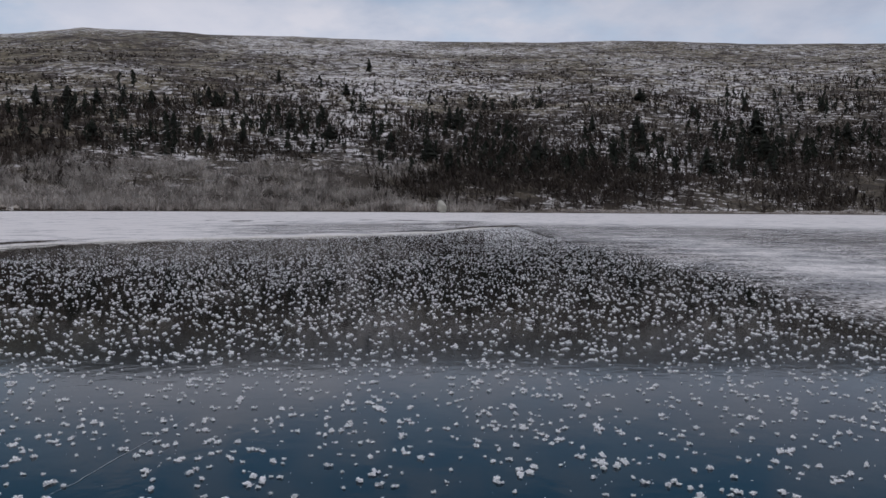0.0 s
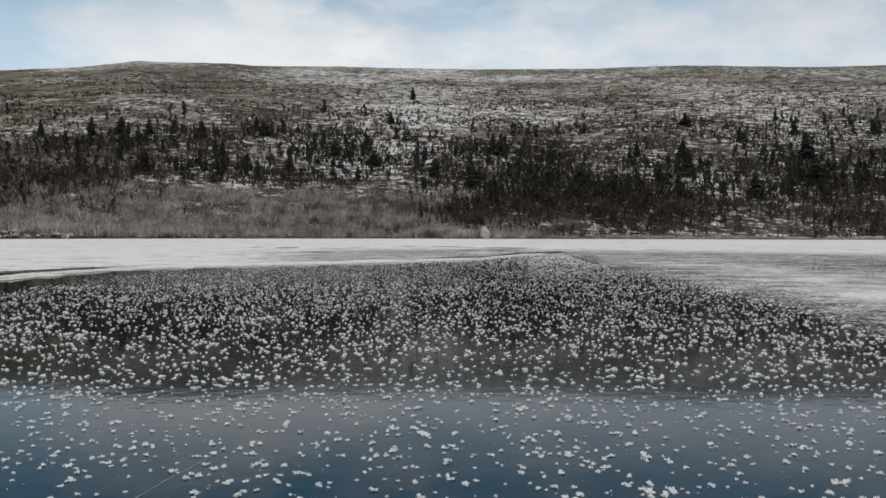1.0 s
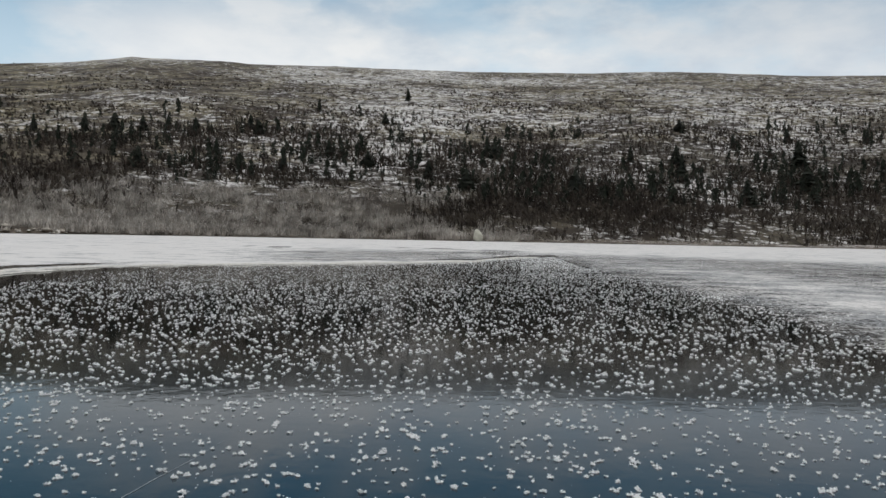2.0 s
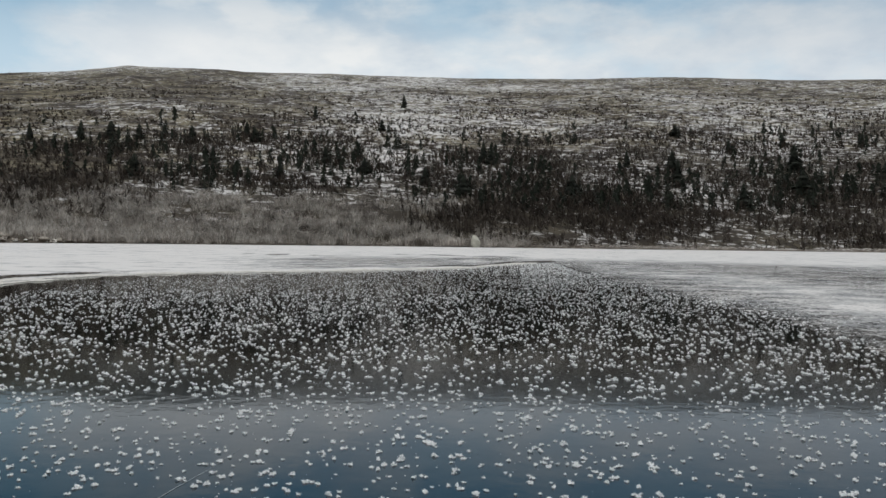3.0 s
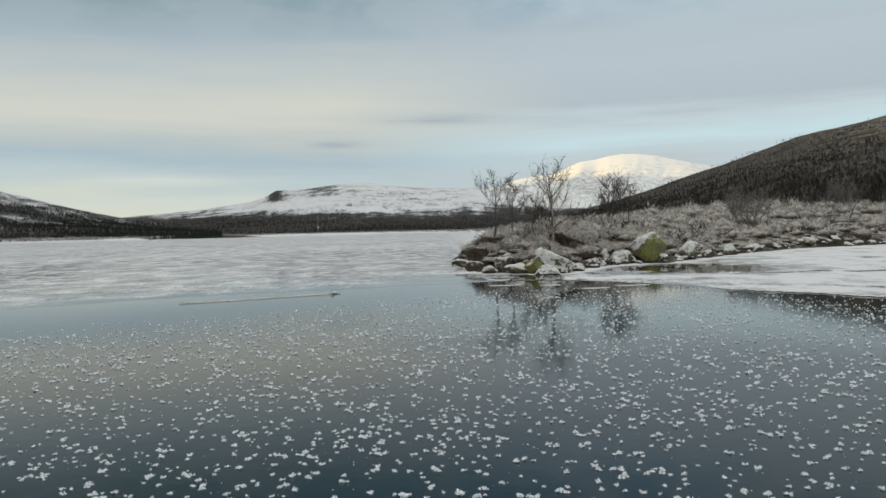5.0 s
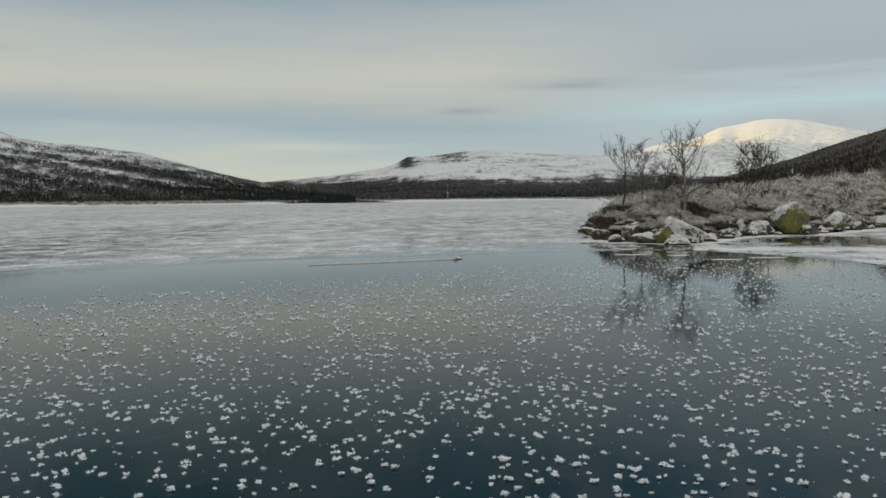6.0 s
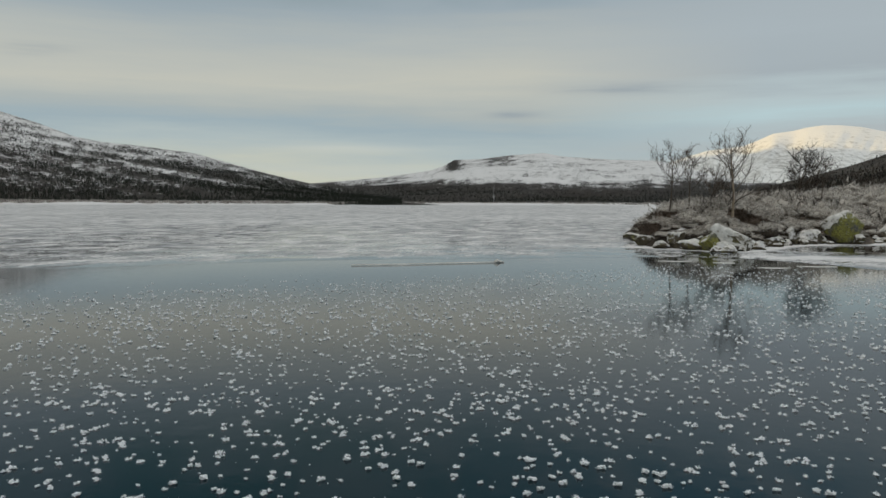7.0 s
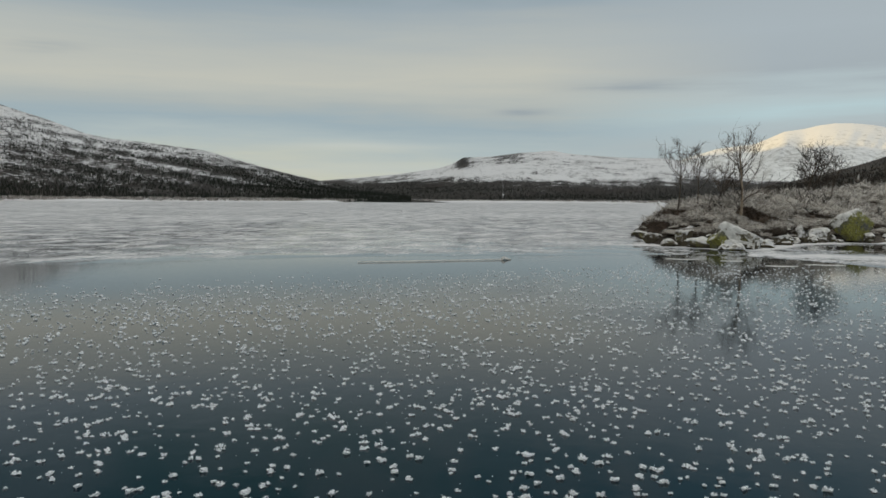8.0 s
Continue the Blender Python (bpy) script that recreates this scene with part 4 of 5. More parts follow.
def birch_shape(seed, height, stems=1, first=0.28, spread=0.75, primaries=9, lean=0.06, girth=0.017, towards=None):
    """Bare mountain birch: trunk, limbs and twigs, from the foot at the origin."""
    g = np.random.default_rng(seed)
    trunk, limbs, twigs = [], [], []

    def grow(p, direction, length, radius, steps, bend, lift):
        pts, d = [p], direction / np.linalg.norm(direction)
        for _ in range(steps):
            d = d + g.normal(size=3) * bend + np.array([0, 0, lift])
            d /= np.linalg.norm(d)
            pts.append(pts[-1] + d * length / steps)
        return pts, [radius * (1 - 0.75 * i / steps) for i in range(steps + 1)]

    for s in range(stems):
        a = g.random() * 2 * np.pi if towards is None else towards + 1.1 * (s - (stems - 1) / 2) + 0.3 * g.normal()
        d0 = np.array([math.cos(a) * lean * (1 + 1.5 * (stems > 1)), math.sin(a) * lean * (1 + 1.5 * (stems > 1)), 1.0])
        hh = height * (1 - 0.2 * s / max(stems, 1))
        pts, rad = grow(np.array([0.12 * math.cos(a) * (stems > 1), 0.12 * math.sin(a) * (stems > 1), -0.1]), d0, hh, height * girth, 9, 0.06, 0.03)
        trunk.append(tube(pts, rad, 6))
        for i in range(primaries):
            u = first + (0.97 - first) * (i + g.random() * 0.7) / primaries
            k = min(int(u * 9), 8)
            p = pts[k] + (pts[k + 1] - pts[k]) * (u * 9 - k)
            b = i * 2.4 + g.random() * 1.2
            up = 0.55 + 0.75 * g.random()
            l1 = hh * (0.70 - 0.50 * u) * (0.8 + 0.5 * g.random())
            p1, r1 = grow(p, np.array([math.cos(b), math.sin(b), up]) , l1, height * girth * 0.42 * (1.15 - u), 5, 0.10, 0.05)
            limbs.append(tube(p1, r1, 4))
            spray = []
            for j in range(6):
                v = 0.25 + 0.72 * (j + g.random() * 0.6) / 6
                kk = min(int(v * 5), 4)
                q = p1[kk] + (p1[kk + 1] - p1[kk]) * (v * 5 - kk)
                dd = g.normal(size=3) * spread * 0.75 + (p1[kk + 1] - p1[kk]) / (l1 / 5) * 0.8 + np.array([0, 0, 0.35])
                p2, r2 = grow(q, dd, l1 * 0.48 * (0.6 + 0.6 * g.random()), 0.010, 3, 0.13, 0.05)
                spray.append(tube(p2, [0.010, 0.009, 0.007, 0.005], 3))
                for m in range(8):
                    o = p2[1 + m % 3]
                    e = g.normal(size=3) * 0.8 + np.array([0, 0, 0.55])
                    e /= np.linalg.norm(e)
                    ln = l1 * 0.22 * (0.5 + g.random())
                    tip = o + e * ln
                    side = np.cross(e, g.normal(size=3))
                    side *= 0.007 / (np.linalg.norm(side) + 1e-9)
                    spray.append((np.array([o - side, o + side, tip]), np.array([[0, 1, 2]])))
            twigs.append(joined(spray))
    return trunk, limbs, twigs


def make_birch(at, shape, label, group, trunk_mat, limb_mat, twig_mat, turn=0.0, size=1.0):
    root = new("birch_tree")
    root.matrix_world = Matrix.Translation(at) @ Matrix.Rotation(turn, 4, "Z") @ Matrix.Scale(size, 4)
    tagged(root, label, "tree", group)
    for stem in shape[0]:
        part("trunk", *stem, trunk_mat, root, smooth=True)
    for limb, spray in zip(shape[1], shape[2]):
        ob = part("limb", *limb, limb_mat, root, smooth=True)
        part("twig_spray", *spray, twig_mat, ob)
    return root


def ground_at(x, y):
    return float(ground_height(np.array([x]), np.array([y]))[0])


def polar_at(az, r, sink=0.0):
    x, y = polar(az, r)
    return float(x), float(y), ground_at(x, y) - sink


# ---- boulders along the point and the bay ----
def make_boulder(az, r, w, h, mat, label, seed, snow=0.55, depth=0.8, tilt=0.0, turn=0.0, slope=0.0, lean=0.0):
    V, F, n = rock_shape(seed, w, w * depth, h, 4, slope=slope)
    ob = mesh_np("boulder", V, F, mat, True)
    x, y = polar(az, r)
    ob.matrix_world = pose(float(x), float(y), max(0.0, ground_at(x, y)) - 0.04, tilt, 0, az + 90 + turn)
    tagged(ob, label, "boulder", "boulders along the shore")
    cap = snow_on(V, F, n, seed, snow, 0.022, lean) if snow < 1 else None
    if cap is not None:
        part("snow_cap", *cap, THIN_SNOW, ob, "thin worn snow cap", True)
    return ob


STONE_LABEL = "grey lichen-spotted boulder with snow on top at the ice edge"
BOULDERS = [  # bearing, distance, width, height, snow limit
    (170.9, 28.7, 1.35, 0.52, 0.60), (173.0, 29.2, 0.75, 0.34, 0.30), (172.1, 29.4, 0.70, 0.62, 0.70), (174.2, 31.0, 0.8, 0.38, 0.55),
    (175.0, 34.5, 0.9, 0.40, 0.55), (175.4, 38.0, 0.7, 0.30, 0.55), (169.4, 28.2, 0.8, 0.40, 0.85), (167.0, 29.7, 0.85, 0.40, 0.8),
    (166.2, 32.0, 0.85, 0.36, 0.9), (164.9, 34.0, 0.62, 0.62, 0.35), (163.9, 35.0, 1.0, 0.45, 0.7), (159.3, 38.4, 1.45, 0.85, 0.25),
    (158.1, 40.6, 0.75, 0.42, 0.5), (156.45, 44.2, 1.15, 0.65, 0.25), (154.9, 48.0, 0.95, 0.55, 0.4), (153.6, 51.0, 0.7, 0.4, 0.5),
    (151.6, 55.5, 1.0, 0.55, 0.4), (150.0, 58.0, 0.8, 0.5, 0.5), (165.6, 31.9, 0.5, 0.28, 0.8), (171.6, 29.0, 0.55, 0.3, 0.6)]


def build_boulders():
    for i, (az, r, w, h, lim) in enumerate(BOULDERS):
        make_boulder(az, r, w, h, ROCK, STONE_LABEL, 6 + i, lim - 0.08)
    make_boulder(168.2, 29.0, 2.0, 0.9, ROCK, "large slanting boulder with a snow-covered top at the ice edge", 4, -0.12, slope=0.5, lean=-0.45)
    make_boulder(169.75, 28.3, 0.95, 0.80, MOSSY, "rounded boulder covered in olive moss beside a snowy slab", 31, 1.0)
    make_boulder(161.55, 36.0, 2.0, 1.4, MOSSY, "large boulder with yellow-green moss and lichen at the ice edge", 35, 0.30, lean=0.8)
    make_boulder(90.05, 149.6, 2.1, 2.5, PALE_STONE, "upright pale stone block on the far shore", 36, 1.0, 0.9)
    # small stones on the waterline
    g = np.random.default_rng(91)
    shapes = []
    for k in range(4):
        V, F, n = rock_shape(200 + k, 0.7, 0.6, 0.4, 2, 7)
        cap = snow_on(V, F, n, 200 + k, 0.45, 0.03)
        shapes.append((V, F, cap))
    meshes = {}
    n = 0
    while n < 230:
        az = 117 + 58 * g.random() ** 0.75
        lo = [p for p in LAKE if 115 <= p[0] <= 174.5]
        r = table(az, lo) + g.normal() * 0.35 + 0.15
        k = int(g.integers(4))
        V, F, cap = shapes[k]
        if k not in meshes:
            ob = mesh_np("shore_stone", V, F, ROCK if k else GRAVEL)
            meshes[k] = (ob.data, None)
            if cap is not None:
                c = part("snow_cap", *cap, THIN_SNOW, ob, smooth=True)
                meshes[k] = (ob.data, c.data)
        else:
            ob = new("shore_stone", meshes[k][0])
            if meshes[k][1] is not None:
                c = new("snow_cap", meshes[k][1])
                c.parent = ob
        x, y = polar(az, r)
        s = (0.22 + 0.55 * g.random() ** 1.4) * (1 + r / 120)
        ob.matrix_world = Matrix.Translation((float(x), float(y), max(0.0, ground_at(x, y)) - 0.03)) @ Matrix.Rotation(g.random() * 6.28, 4, "Z") @ Matrix.Diagonal((s, s, s * 0.9, 1))
        tagged(ob, "small dark stone with a snow cap on the waterline", "stone", "stones along the shore")
        n += 1


build_boulders()


# ---- birches on the point ----
def build_birches():
    g = "birches on the point"
    # bearing, distance, height, stems, lowest limb, limbs, seed, label
    rows = [(168.6, 33.0, 3.3, 1, 0.30, 14, 3, "bare mountain birch with a pale lower trunk on the heath"),
            (172.75, 37.0, 3.1, 1, 0.42, 11, 5, "bare slender mountain birch near the tip of the point"),
            (171.4, 38.5, 2.7, 1, 0.38, 11, 8, "bare dark bushy birch behind the shrubs"),
            (170.3, 41.0, 2.1, 2, 0.2, 9, 12, "low bare birch scrub with thin twigs"),
            (164.75, 44.0, 2.9, 3, 0.2, 13, 14, "dense many-stemmed bare birch with reddish twigs"),
            (163.2, 46.0, 2.5, 1, 0.45, 8, 17, "slender bare birch with few limbs")]
    for az, r, h, st, fi, pr, seed, label in rows:
        make_birch(polar_at(az, r, 0.05), birch_shape(seed, h, st, fi, 0.8, pr, 0.10, 0.019 if seed == 3 else 0.0145, radians(az - 90)), label, g, BARK if seed == 3 else LIMB, LIMB, LIMB if st < 3 else BARE)
    # frosted young birches further along the shore, from three shapes
    shapes = [birch_shape(40 + k, 3.0, 1 + k, 0.2, 0.8, 8, 0.2) for k in range(3)]
    first = {}
    rr = np.random.default_rng(55)
    for i in range(34):
        az = 126 + 31 * rr.random()
        lo = [p for p in LAKE if 115 <= p[0] <= 174.5]
        r = float(table(az, lo)) + 6 + 26 * rr.random()
        k = int(rr.integers(3))
        at, size, turn = polar_at(az, r, 0.05), 0.3 + 0.45 * rr.random() + r / 280, rr.random() * 6.28
        if k not in first:
            first[k] = make_birch(at, shapes[k], "young bare grey-brown birch with thin frosted twigs on the heath", "frosted birches", GREY_TWIG, GREY_TWIG, GREY_TWIG, turn, size)
        else:
            copy = copy_thing(first[k], Matrix.Identity(4))
            copy.matrix_world = Matrix.Translation(at) @ Matrix.Rotation(turn, 4, "Z") @ Matrix.Scale(size, 4)
    # thin bare saplings standing about the point
    shapes = [birch_shape(60 + k, 1.5, 1 + k % 2, 0.25, 0.7, 6, 0.15, 0.012) for k in range(3)]
    first = {}
    for i in range(18):
        az = 157 + 16 * rr.random()
        lo = [p for p in LAKE if 115 <= p[0] <= 174.5]
        r = float(table(az, lo)) + 2.0 + 9 * rr.random()
        k = int(rr.integers(3))
        at, size, turn = polar_at(az, r, 0.03), 0.5 + 0.5 * rr.random(), rr.random() * 6.28
        if k not in first:
            first[k] = make_birch(at, shapes[k], "thin bare birch sapling standing among frosted shrubs", "saplings on the point", LIMB, LIMB, BARE, turn, size)
        else:
            copy = copy_thing(first[k], Matrix.Identity(4))
            copy.matrix_world = Matrix.Translation(at) @ Matrix.Rotation(turn, 4, "Z") @ Matrix.Scale(size, 4)


build_birches()


# ---- dwarf shrubs on the point ----
def hummock_shape(seed, twig_count, ball):
    """A dwarf shrub: a low dark core under a fuzzy shell of short frosted twigs."""
    g = np.random.default_rng(seed)
    D, F = ball[0].copy(), ball[1]
    D = D * (1 + np.clip(0.6 * fbm(D[:, 0] * 2.2 + seed, D[:, 1] * 2.2 + D[:, 2] * 2.2, seed, 4), -0.4, 0.25))[:, None]
    D[:, 2] = np.maximum(D[:, 2] * 0.36, -0.08)
    D[:, :2] *= 0.42
    n = twig_count
    a, q = g.random(n) * 6.28, np.sqrt(g.random(n))
    nr = np.stack([np.cos(a) * q, np.sin(a) * q, np.sqrt(1 - 0.94 * q * q)], 1)
    swell = 1 + np.clip(0.6 * fbm(nr[:, 0] * 2.2 + seed, nr[:, 1] * 2.2 + nr[:, 2] * 2.2, seed, 4), -0.4, 0.25)
    root = nr * swell[:, None] * np.array([0.40, 0.40, 0.33])
    way = nr * np.array([0.8, 0.8, 1.0]) + g.normal(size=(n, 3)) * 0.55
    way /= np.linalg.norm(way, axis=1)[:, None]
    way[:, 2] = np.abs(way[:, 2]) * 0.8 + 0.1
    big = 1.0 if n > 300 else 1.35 if n > 100 else 2.0
    tip = root + way * (0.045 + 0.085 * g.random((n, 1)) ** 1.7) * big
    side = np.cross(way, g.normal(size=(n, 3)))
    side *= (0.007 + 0.006 * g.random((n, 1))) * big / (np.linalg.norm(side, axis=1)[:, None] + 1e-9)
    half = root + (tip - root) * 0.45
    fork = half + (np.cross(side, way) * 3.5 + way * 0.05 * big + g.normal(size=(n, 3)) * 0.025 * big)
    V = np.stack([root - side, root + side, tip, half, half + side * 1.3, fork], 1).reshape(-1, 3)
    V[:, 2] = np.maximum(V[:, 2], -0.05)
    k = np.arange(n)[:, None] * 6
    T = np.concatenate([k + np.array([0, 1, 2]), k + np.array([3, 4, 5])], 1).reshape(-1, 3)
    return (D, F), (V, T)


def build_shrubs():
    g = np.random.default_rng(61)
    shapes = [hummock_shape(70 + k, 640, ICO2) for k in range(5)]
    lo = [p for p in LAKE if 115 <= p[0] <= 175.4]
    near = []
    for i in range(6400):
        az = 112 + 63.2 * g.random() ** 0.85
        r = 27 + 110 * g.random() ** 1.3
        x, y = polar(az, r)
        near.append((float(x), float(y), az, r))
    for i in range(700):
        az, r = 158 + 17 * g.random(), 28 + 16 * g.random()
        x, y = polar(az, r)
        near.append((float(x), float(y), az, r))
    P = np.array(near)
    d = shore_distance(P[:, 0], P[:, 1])
    ok = (d > np.where(P[:, 2] < 160, 0.15, 0.45)) & (d < 42) & (fbm(P[:, 0] * 0.25, P[:, 1] * 0.25, 77, 3) > -0.32)
    P, d = P[ok], d[ok]
    order = np.argsort(P[:, 3])
    P, d = P[order], d[order]
    z = ground_height(P[:, 0], P[:, 1])
    scale = (0.5 + 1.35 * g.random(len(P)) ** 1.3) * (1 + np.clip(P[:, 3] - 45, 0, 60) / 110) * np.clip(0.5 + d / 3.0, 0.5, 1)
    turn = g.random(len(P)) * 6.28
    flat = (0.45 + 0.60 * g.random(len(P)) ** 1.4) * np.interp(P[:, 3], [34, 50], [1.0, 1.25])
    pick = g.integers(0, 5, len(P))
    data = {}
    for i in range(min(240, len(P))):
        k = int(pick[i])
        dark = fbm(np.array([P[i, 0] * 0.5]), np.array([P[i, 1] * 0.5]), 79, 2)[0] > 0.36 or (P[i, 2] > 173.2)
        key = (k, bool(dark))
        if key not in data:
            ob = mesh_np("dwarf_shrub", *shapes[k][0], DARK_SHRUB if dark else MOUND, True)
            twigs = part("twig_mat", *shapes[k][1], DARK_SHRUB if dark else HOAR, ob)
            data[key] = (ob.data, twigs.data)
        else:
            ob = new("dwarf_shrub", data[key][0])
            new("twig_mat", data[key][1]).parent = ob
        s = float(scale[i])
        ob.matrix_world = Matrix.Translation((P[i, 0], P[i, 1], z[i] - 0.05)) @ Matrix.Rotation(turn[i], 4, "Z") @ Matrix.Diagonal((s * (0.8 + 0.7 * g.random()), s * (0.7 + 0.4 * g.random()), s * float(flat[i]), 1))
        tagged(ob, "dark brown heather clump beside the stones" if dark else "dwarf birch shrub matted with grey hoar frost", "shrub", "shrubs on the point")
    for rest, twigs in ((slice(240, 880), 130), (slice(880, None), 44)):
        plain = [hummock_shape(90 + k, twigs, ICO1) for k in range(5)]
        at = np.stack([P[rest, 0], P[rest, 1], z[rest] - 0.05], 1)
        for name, layer, mat, label in (("heath_mounds", 0, MOUND, "brown heath mounds under the frosted shrubs"),
                                        ("frosted_shrubs", 1, HOAR, "low heath shrubs grey with hoar frost along the bay")):
            V, F = scatter([s[layer] for s in plain], at, scale[rest], turn[rest], pick[rest], flat[rest])
            tagged(mesh_np(name, V, F, mat, layer == 0), label, "shrubs", kind="stuff")


build_shrubs()


# ---- trees and scrub on the hillside ----
def hill_places(count, seed, density, power=1.6):
    g = np.random.default_rng(seed)
    az = 57 + 113 * g.random(count * 8)
    rf, rc = table(az, FOOT), crest_radius(az)
    r = rf + (rc - rf) * g.random(len(az)) ** power
    h = hill_height(az, r)
    el = np.degrees(np.arctan2(h - 1.6, r))
    x, y = polar(az, r)
    keep = g.random(len(az)) < density(az, el, x, y)
    P = np.stack([x, y, h - 0.1], 1)[keep][:count]
    return P, g


def spruce_density(az, el, x, y):
    clump = np.clip(0.55 + 1.9 * fbm(x / 30, y / 30, 81, 3), 0, 1)
    az = az + 9 * fbm(x / 25, y / 25, 82, 3)
    low = np.where(az < 93, 1.5, np.where(az < 124, 2.9, 1.2))
    clump = clump * np.where(az < 93, 0.8, 1.0) * np.interp(az, [112, 124], [1.0, 0.22])
    return clump * band(el, low, low + 1.0, 5.6, 8.2) * np.clip((table(az, [(112, 9.5), (125, 7.0), (135, 5.0), (150, 3.2), (166, 1.0)]) - el) / 1.2, 0, 1)


def birch_density(az, el, x, y):
    clump = np.clip(0.55 + 1.2 * fbm(x / 22, y / 22, 83, 3), 0, 1)
    az = az + 11 * fbm(x / 25, y / 25, 84, 3)
    low = np.where(az < 93, -0.5, np.where(az < 124, 2.4, 0.0))
    top = table(az, [(60, 9.2), (100, 9.2), (112, 8.0), (124, 5.8), (130, 4.9), (150, 3.9), (160, 2.9), (168, 1.6)])
    return clump * np.clip((el - low) / 1.6, 0, 1) * np.clip((top - el) / 2.8, 0, 1) * np.where(az < 93, np.clip(1.0 - 0.05 * el, 0.5, 1.0), 1.0)


def willow_density(az, el, x, y):
    clump = np.clip(0.66 + 2.2 * fbm(x / 8, y / 8, 85, 3), 0.05, 1)
    az = az + 8 * fbm(x / 20, y / 20, 86, 3)
    return clump * band(el, -0.8, -0.45, 2.0, 3.2) * band(az, 84, 94, 126, 140) * 0.9 + 0.02 * clump * band(el, -0.8, -0.4, 0.6, 2.0) * (az < 92)


def build_hill_woods():
    rg = random.Random(5)
    spruces = [spruce_shape(rg, 6, 5, 0.20 + 0.06 * k) for k in range(3)] + [pine_shape(rg) for k in range(4)]
    birches = [twig_shape(rg, 6, 0.72, 1.2, 0.045, 0.05, 0.5, 0.10, 1) for k in range(6)]
    willows = [twig_shape(rg, 17, 0.9, 0.75, 0.030, 0.5, 0.0, 0.0, 1) for k in range(5)]
    P, g = hill_places(1900, 101, spruce_density)
    s = 2.2 + 4.4 * g.random(len(P)) ** 2.2
    V, F = scatter(spruces, P, s, g.random(len(P)) * 6.28, g.integers(0, 7, len(P)))
    tagged(mesh_np("spruce_wood", V, F, SPRUCE), "scattered dark spruces standing on the snowy slope", "trees", kind="stuff")
    # close dark wood where the fell side runs out behind the point
    dense = [pine_shape(rg, 16) for k in range(4)]
    slope_end = lambda az, el, x, y: np.clip((az - 138) / 9, 0, 1) * np.clip((table(az, [(141, 2.6), (150, 3.0), (155, 3.6), (158, 3.3), (161.8, 2.4), (166, 1.2)]) + 0.8 * fbm(x / 40, y / 40, 88, 3) - el) / 0.8, 0, 1)
    P, g = hill_places(1100, 105, slope_end, 1.3)
    V, F = scatter(dense, P, 1.6 + 3.0 * g.random(len(P)) ** 2, g.random(len(P)) * 6.28, g.integers(0, 4, len(P)))
    tagged(mesh_np("spruce_wood", V, F, SPRUCE), "dark conifers among bare birches on the shaded end of the fell", "trees", kind="stuff")
    P, g = hill_places(7000, 109, slope_end, 1.3)
    V, F = scatter(birches, P, 1.3 + 2.2 * g.random(len(P)) ** 1.4, g.random(len(P)) * 6.28, g.integers(0, 6, len(P)))
    tagged(mesh_np("birch_wood", V, F, BARE), "close dark brown birch wood on the shaded end of the fell", "trees", kind="stuff")
    P, g = hill_places(15000, 102, birch_density, 1.9)
    low, g2 = hill_places(3200, 108, lambda az, el, x, y: np.clip((95 - az) / 4, 0, 1) * np.clip((2.6 - el) / 1.0, 0, 1) * np.clip(0.6 + fbm(x / 14, y / 14, 108, 3), 0.1, 1), 1.0)
    Q, g2 = hill_places(4500, 104, lambda az, el, x, y: birch_density(az, el, x, y) * (az > 132), 1.3)
    belt, g2 = hill_places(5200, 110, lambda az, el, x, y: band(az, 111, 119, 150, 160) * band(el + 0.6 * fbm(x / 30, y / 30, 112, 3), 0.9, 1.6, 4.0, 6.0), 1.1)
    more, g2 = hill_places(4300, 113, lambda az, el, x, y: np.clip((97 - az) / 5, 0, 1) * band(el, 0.6, 1.6, 4.6, 7.0) * np.clip(0.55 + 1.3 * fbm(x / 20, y / 20, 114, 3), 0, 1), 1.2)
    P = np.concatenate([P, Q, low, belt, more])
    s = 1.3 + 2.9 * g.random(len(P)) ** 1.5
    V, F = scatter(birches, P, s, g.random(len(P)) * 6.28, g.integers(0, 6, len(P)))
    tagged(mesh_np("birch_wood", V, F, BARE), "thin bare birch wood on the fell side", "trees", kind="stuff")
    # low dark scrub dotted over the upper slope, in loose patches
    tufts = [twig_shape(rg, 4, 0.8, 1.3, 0.16, 0.3, 0.0, 0.0, 0) for k in range(5)]
    P, g = hill_places(17000, 106, lambda az, el, x, y: np.clip(0.42 + 1.6 * fbm(x / 35, y / 16, 107, 4), 0.04, 1) * band(el, 2.5, 4.5, 9.0, 11.2) * np.clip((table(az, CREST) - 0.2 - el) / 1.5, 0.1, 1), 0.9)
    V, F = scatter(tufts, P, 0.8 + 1.8 * g.random(len(P)) ** 1.8, g.random(len(P)) * 6.28, g.integers(0, 5, len(P)))
    tagged(mesh_np("fell_scrub", V, F, BARE), "low dark dwarf birch scrub dotted over the upper slope", "scrub", kind="stuff")
    g = np.random.default_rng(103)
    az = 57 + 108 * g.random(36000)
    r = table(az, [p for p in LAKE if 35 <= p[0] <= 174]) + 1.0 + 75 * g.random(36000) ** 1.3
    x, y = polar(az, r)
    h = np.maximum(hill_height(az, r), ground_height(x, y))
    keep = g.random(36000) < willow_density(az, np.degrees(np.arctan2(h - 1.6, r)), x, y)
    P = np.stack([x, y, h - 0.1], 1)[keep][:7600]
    s = 0.7 + 2.6 * g.random(len(P)) ** 2.2
    V, F = scatter(willows, P, s, g.random(len(P)) * 6.28, g.integers(0, 5, len(P)))
    tagged(mesh_np("willow_scrub", V, F, WILLOW), "pale grey frosted willow scrub above the shore", "scrub", kind="stuff")
    # spruces that stand out singly: bearing, height angle of the foot, height
    rg = random.Random(9)
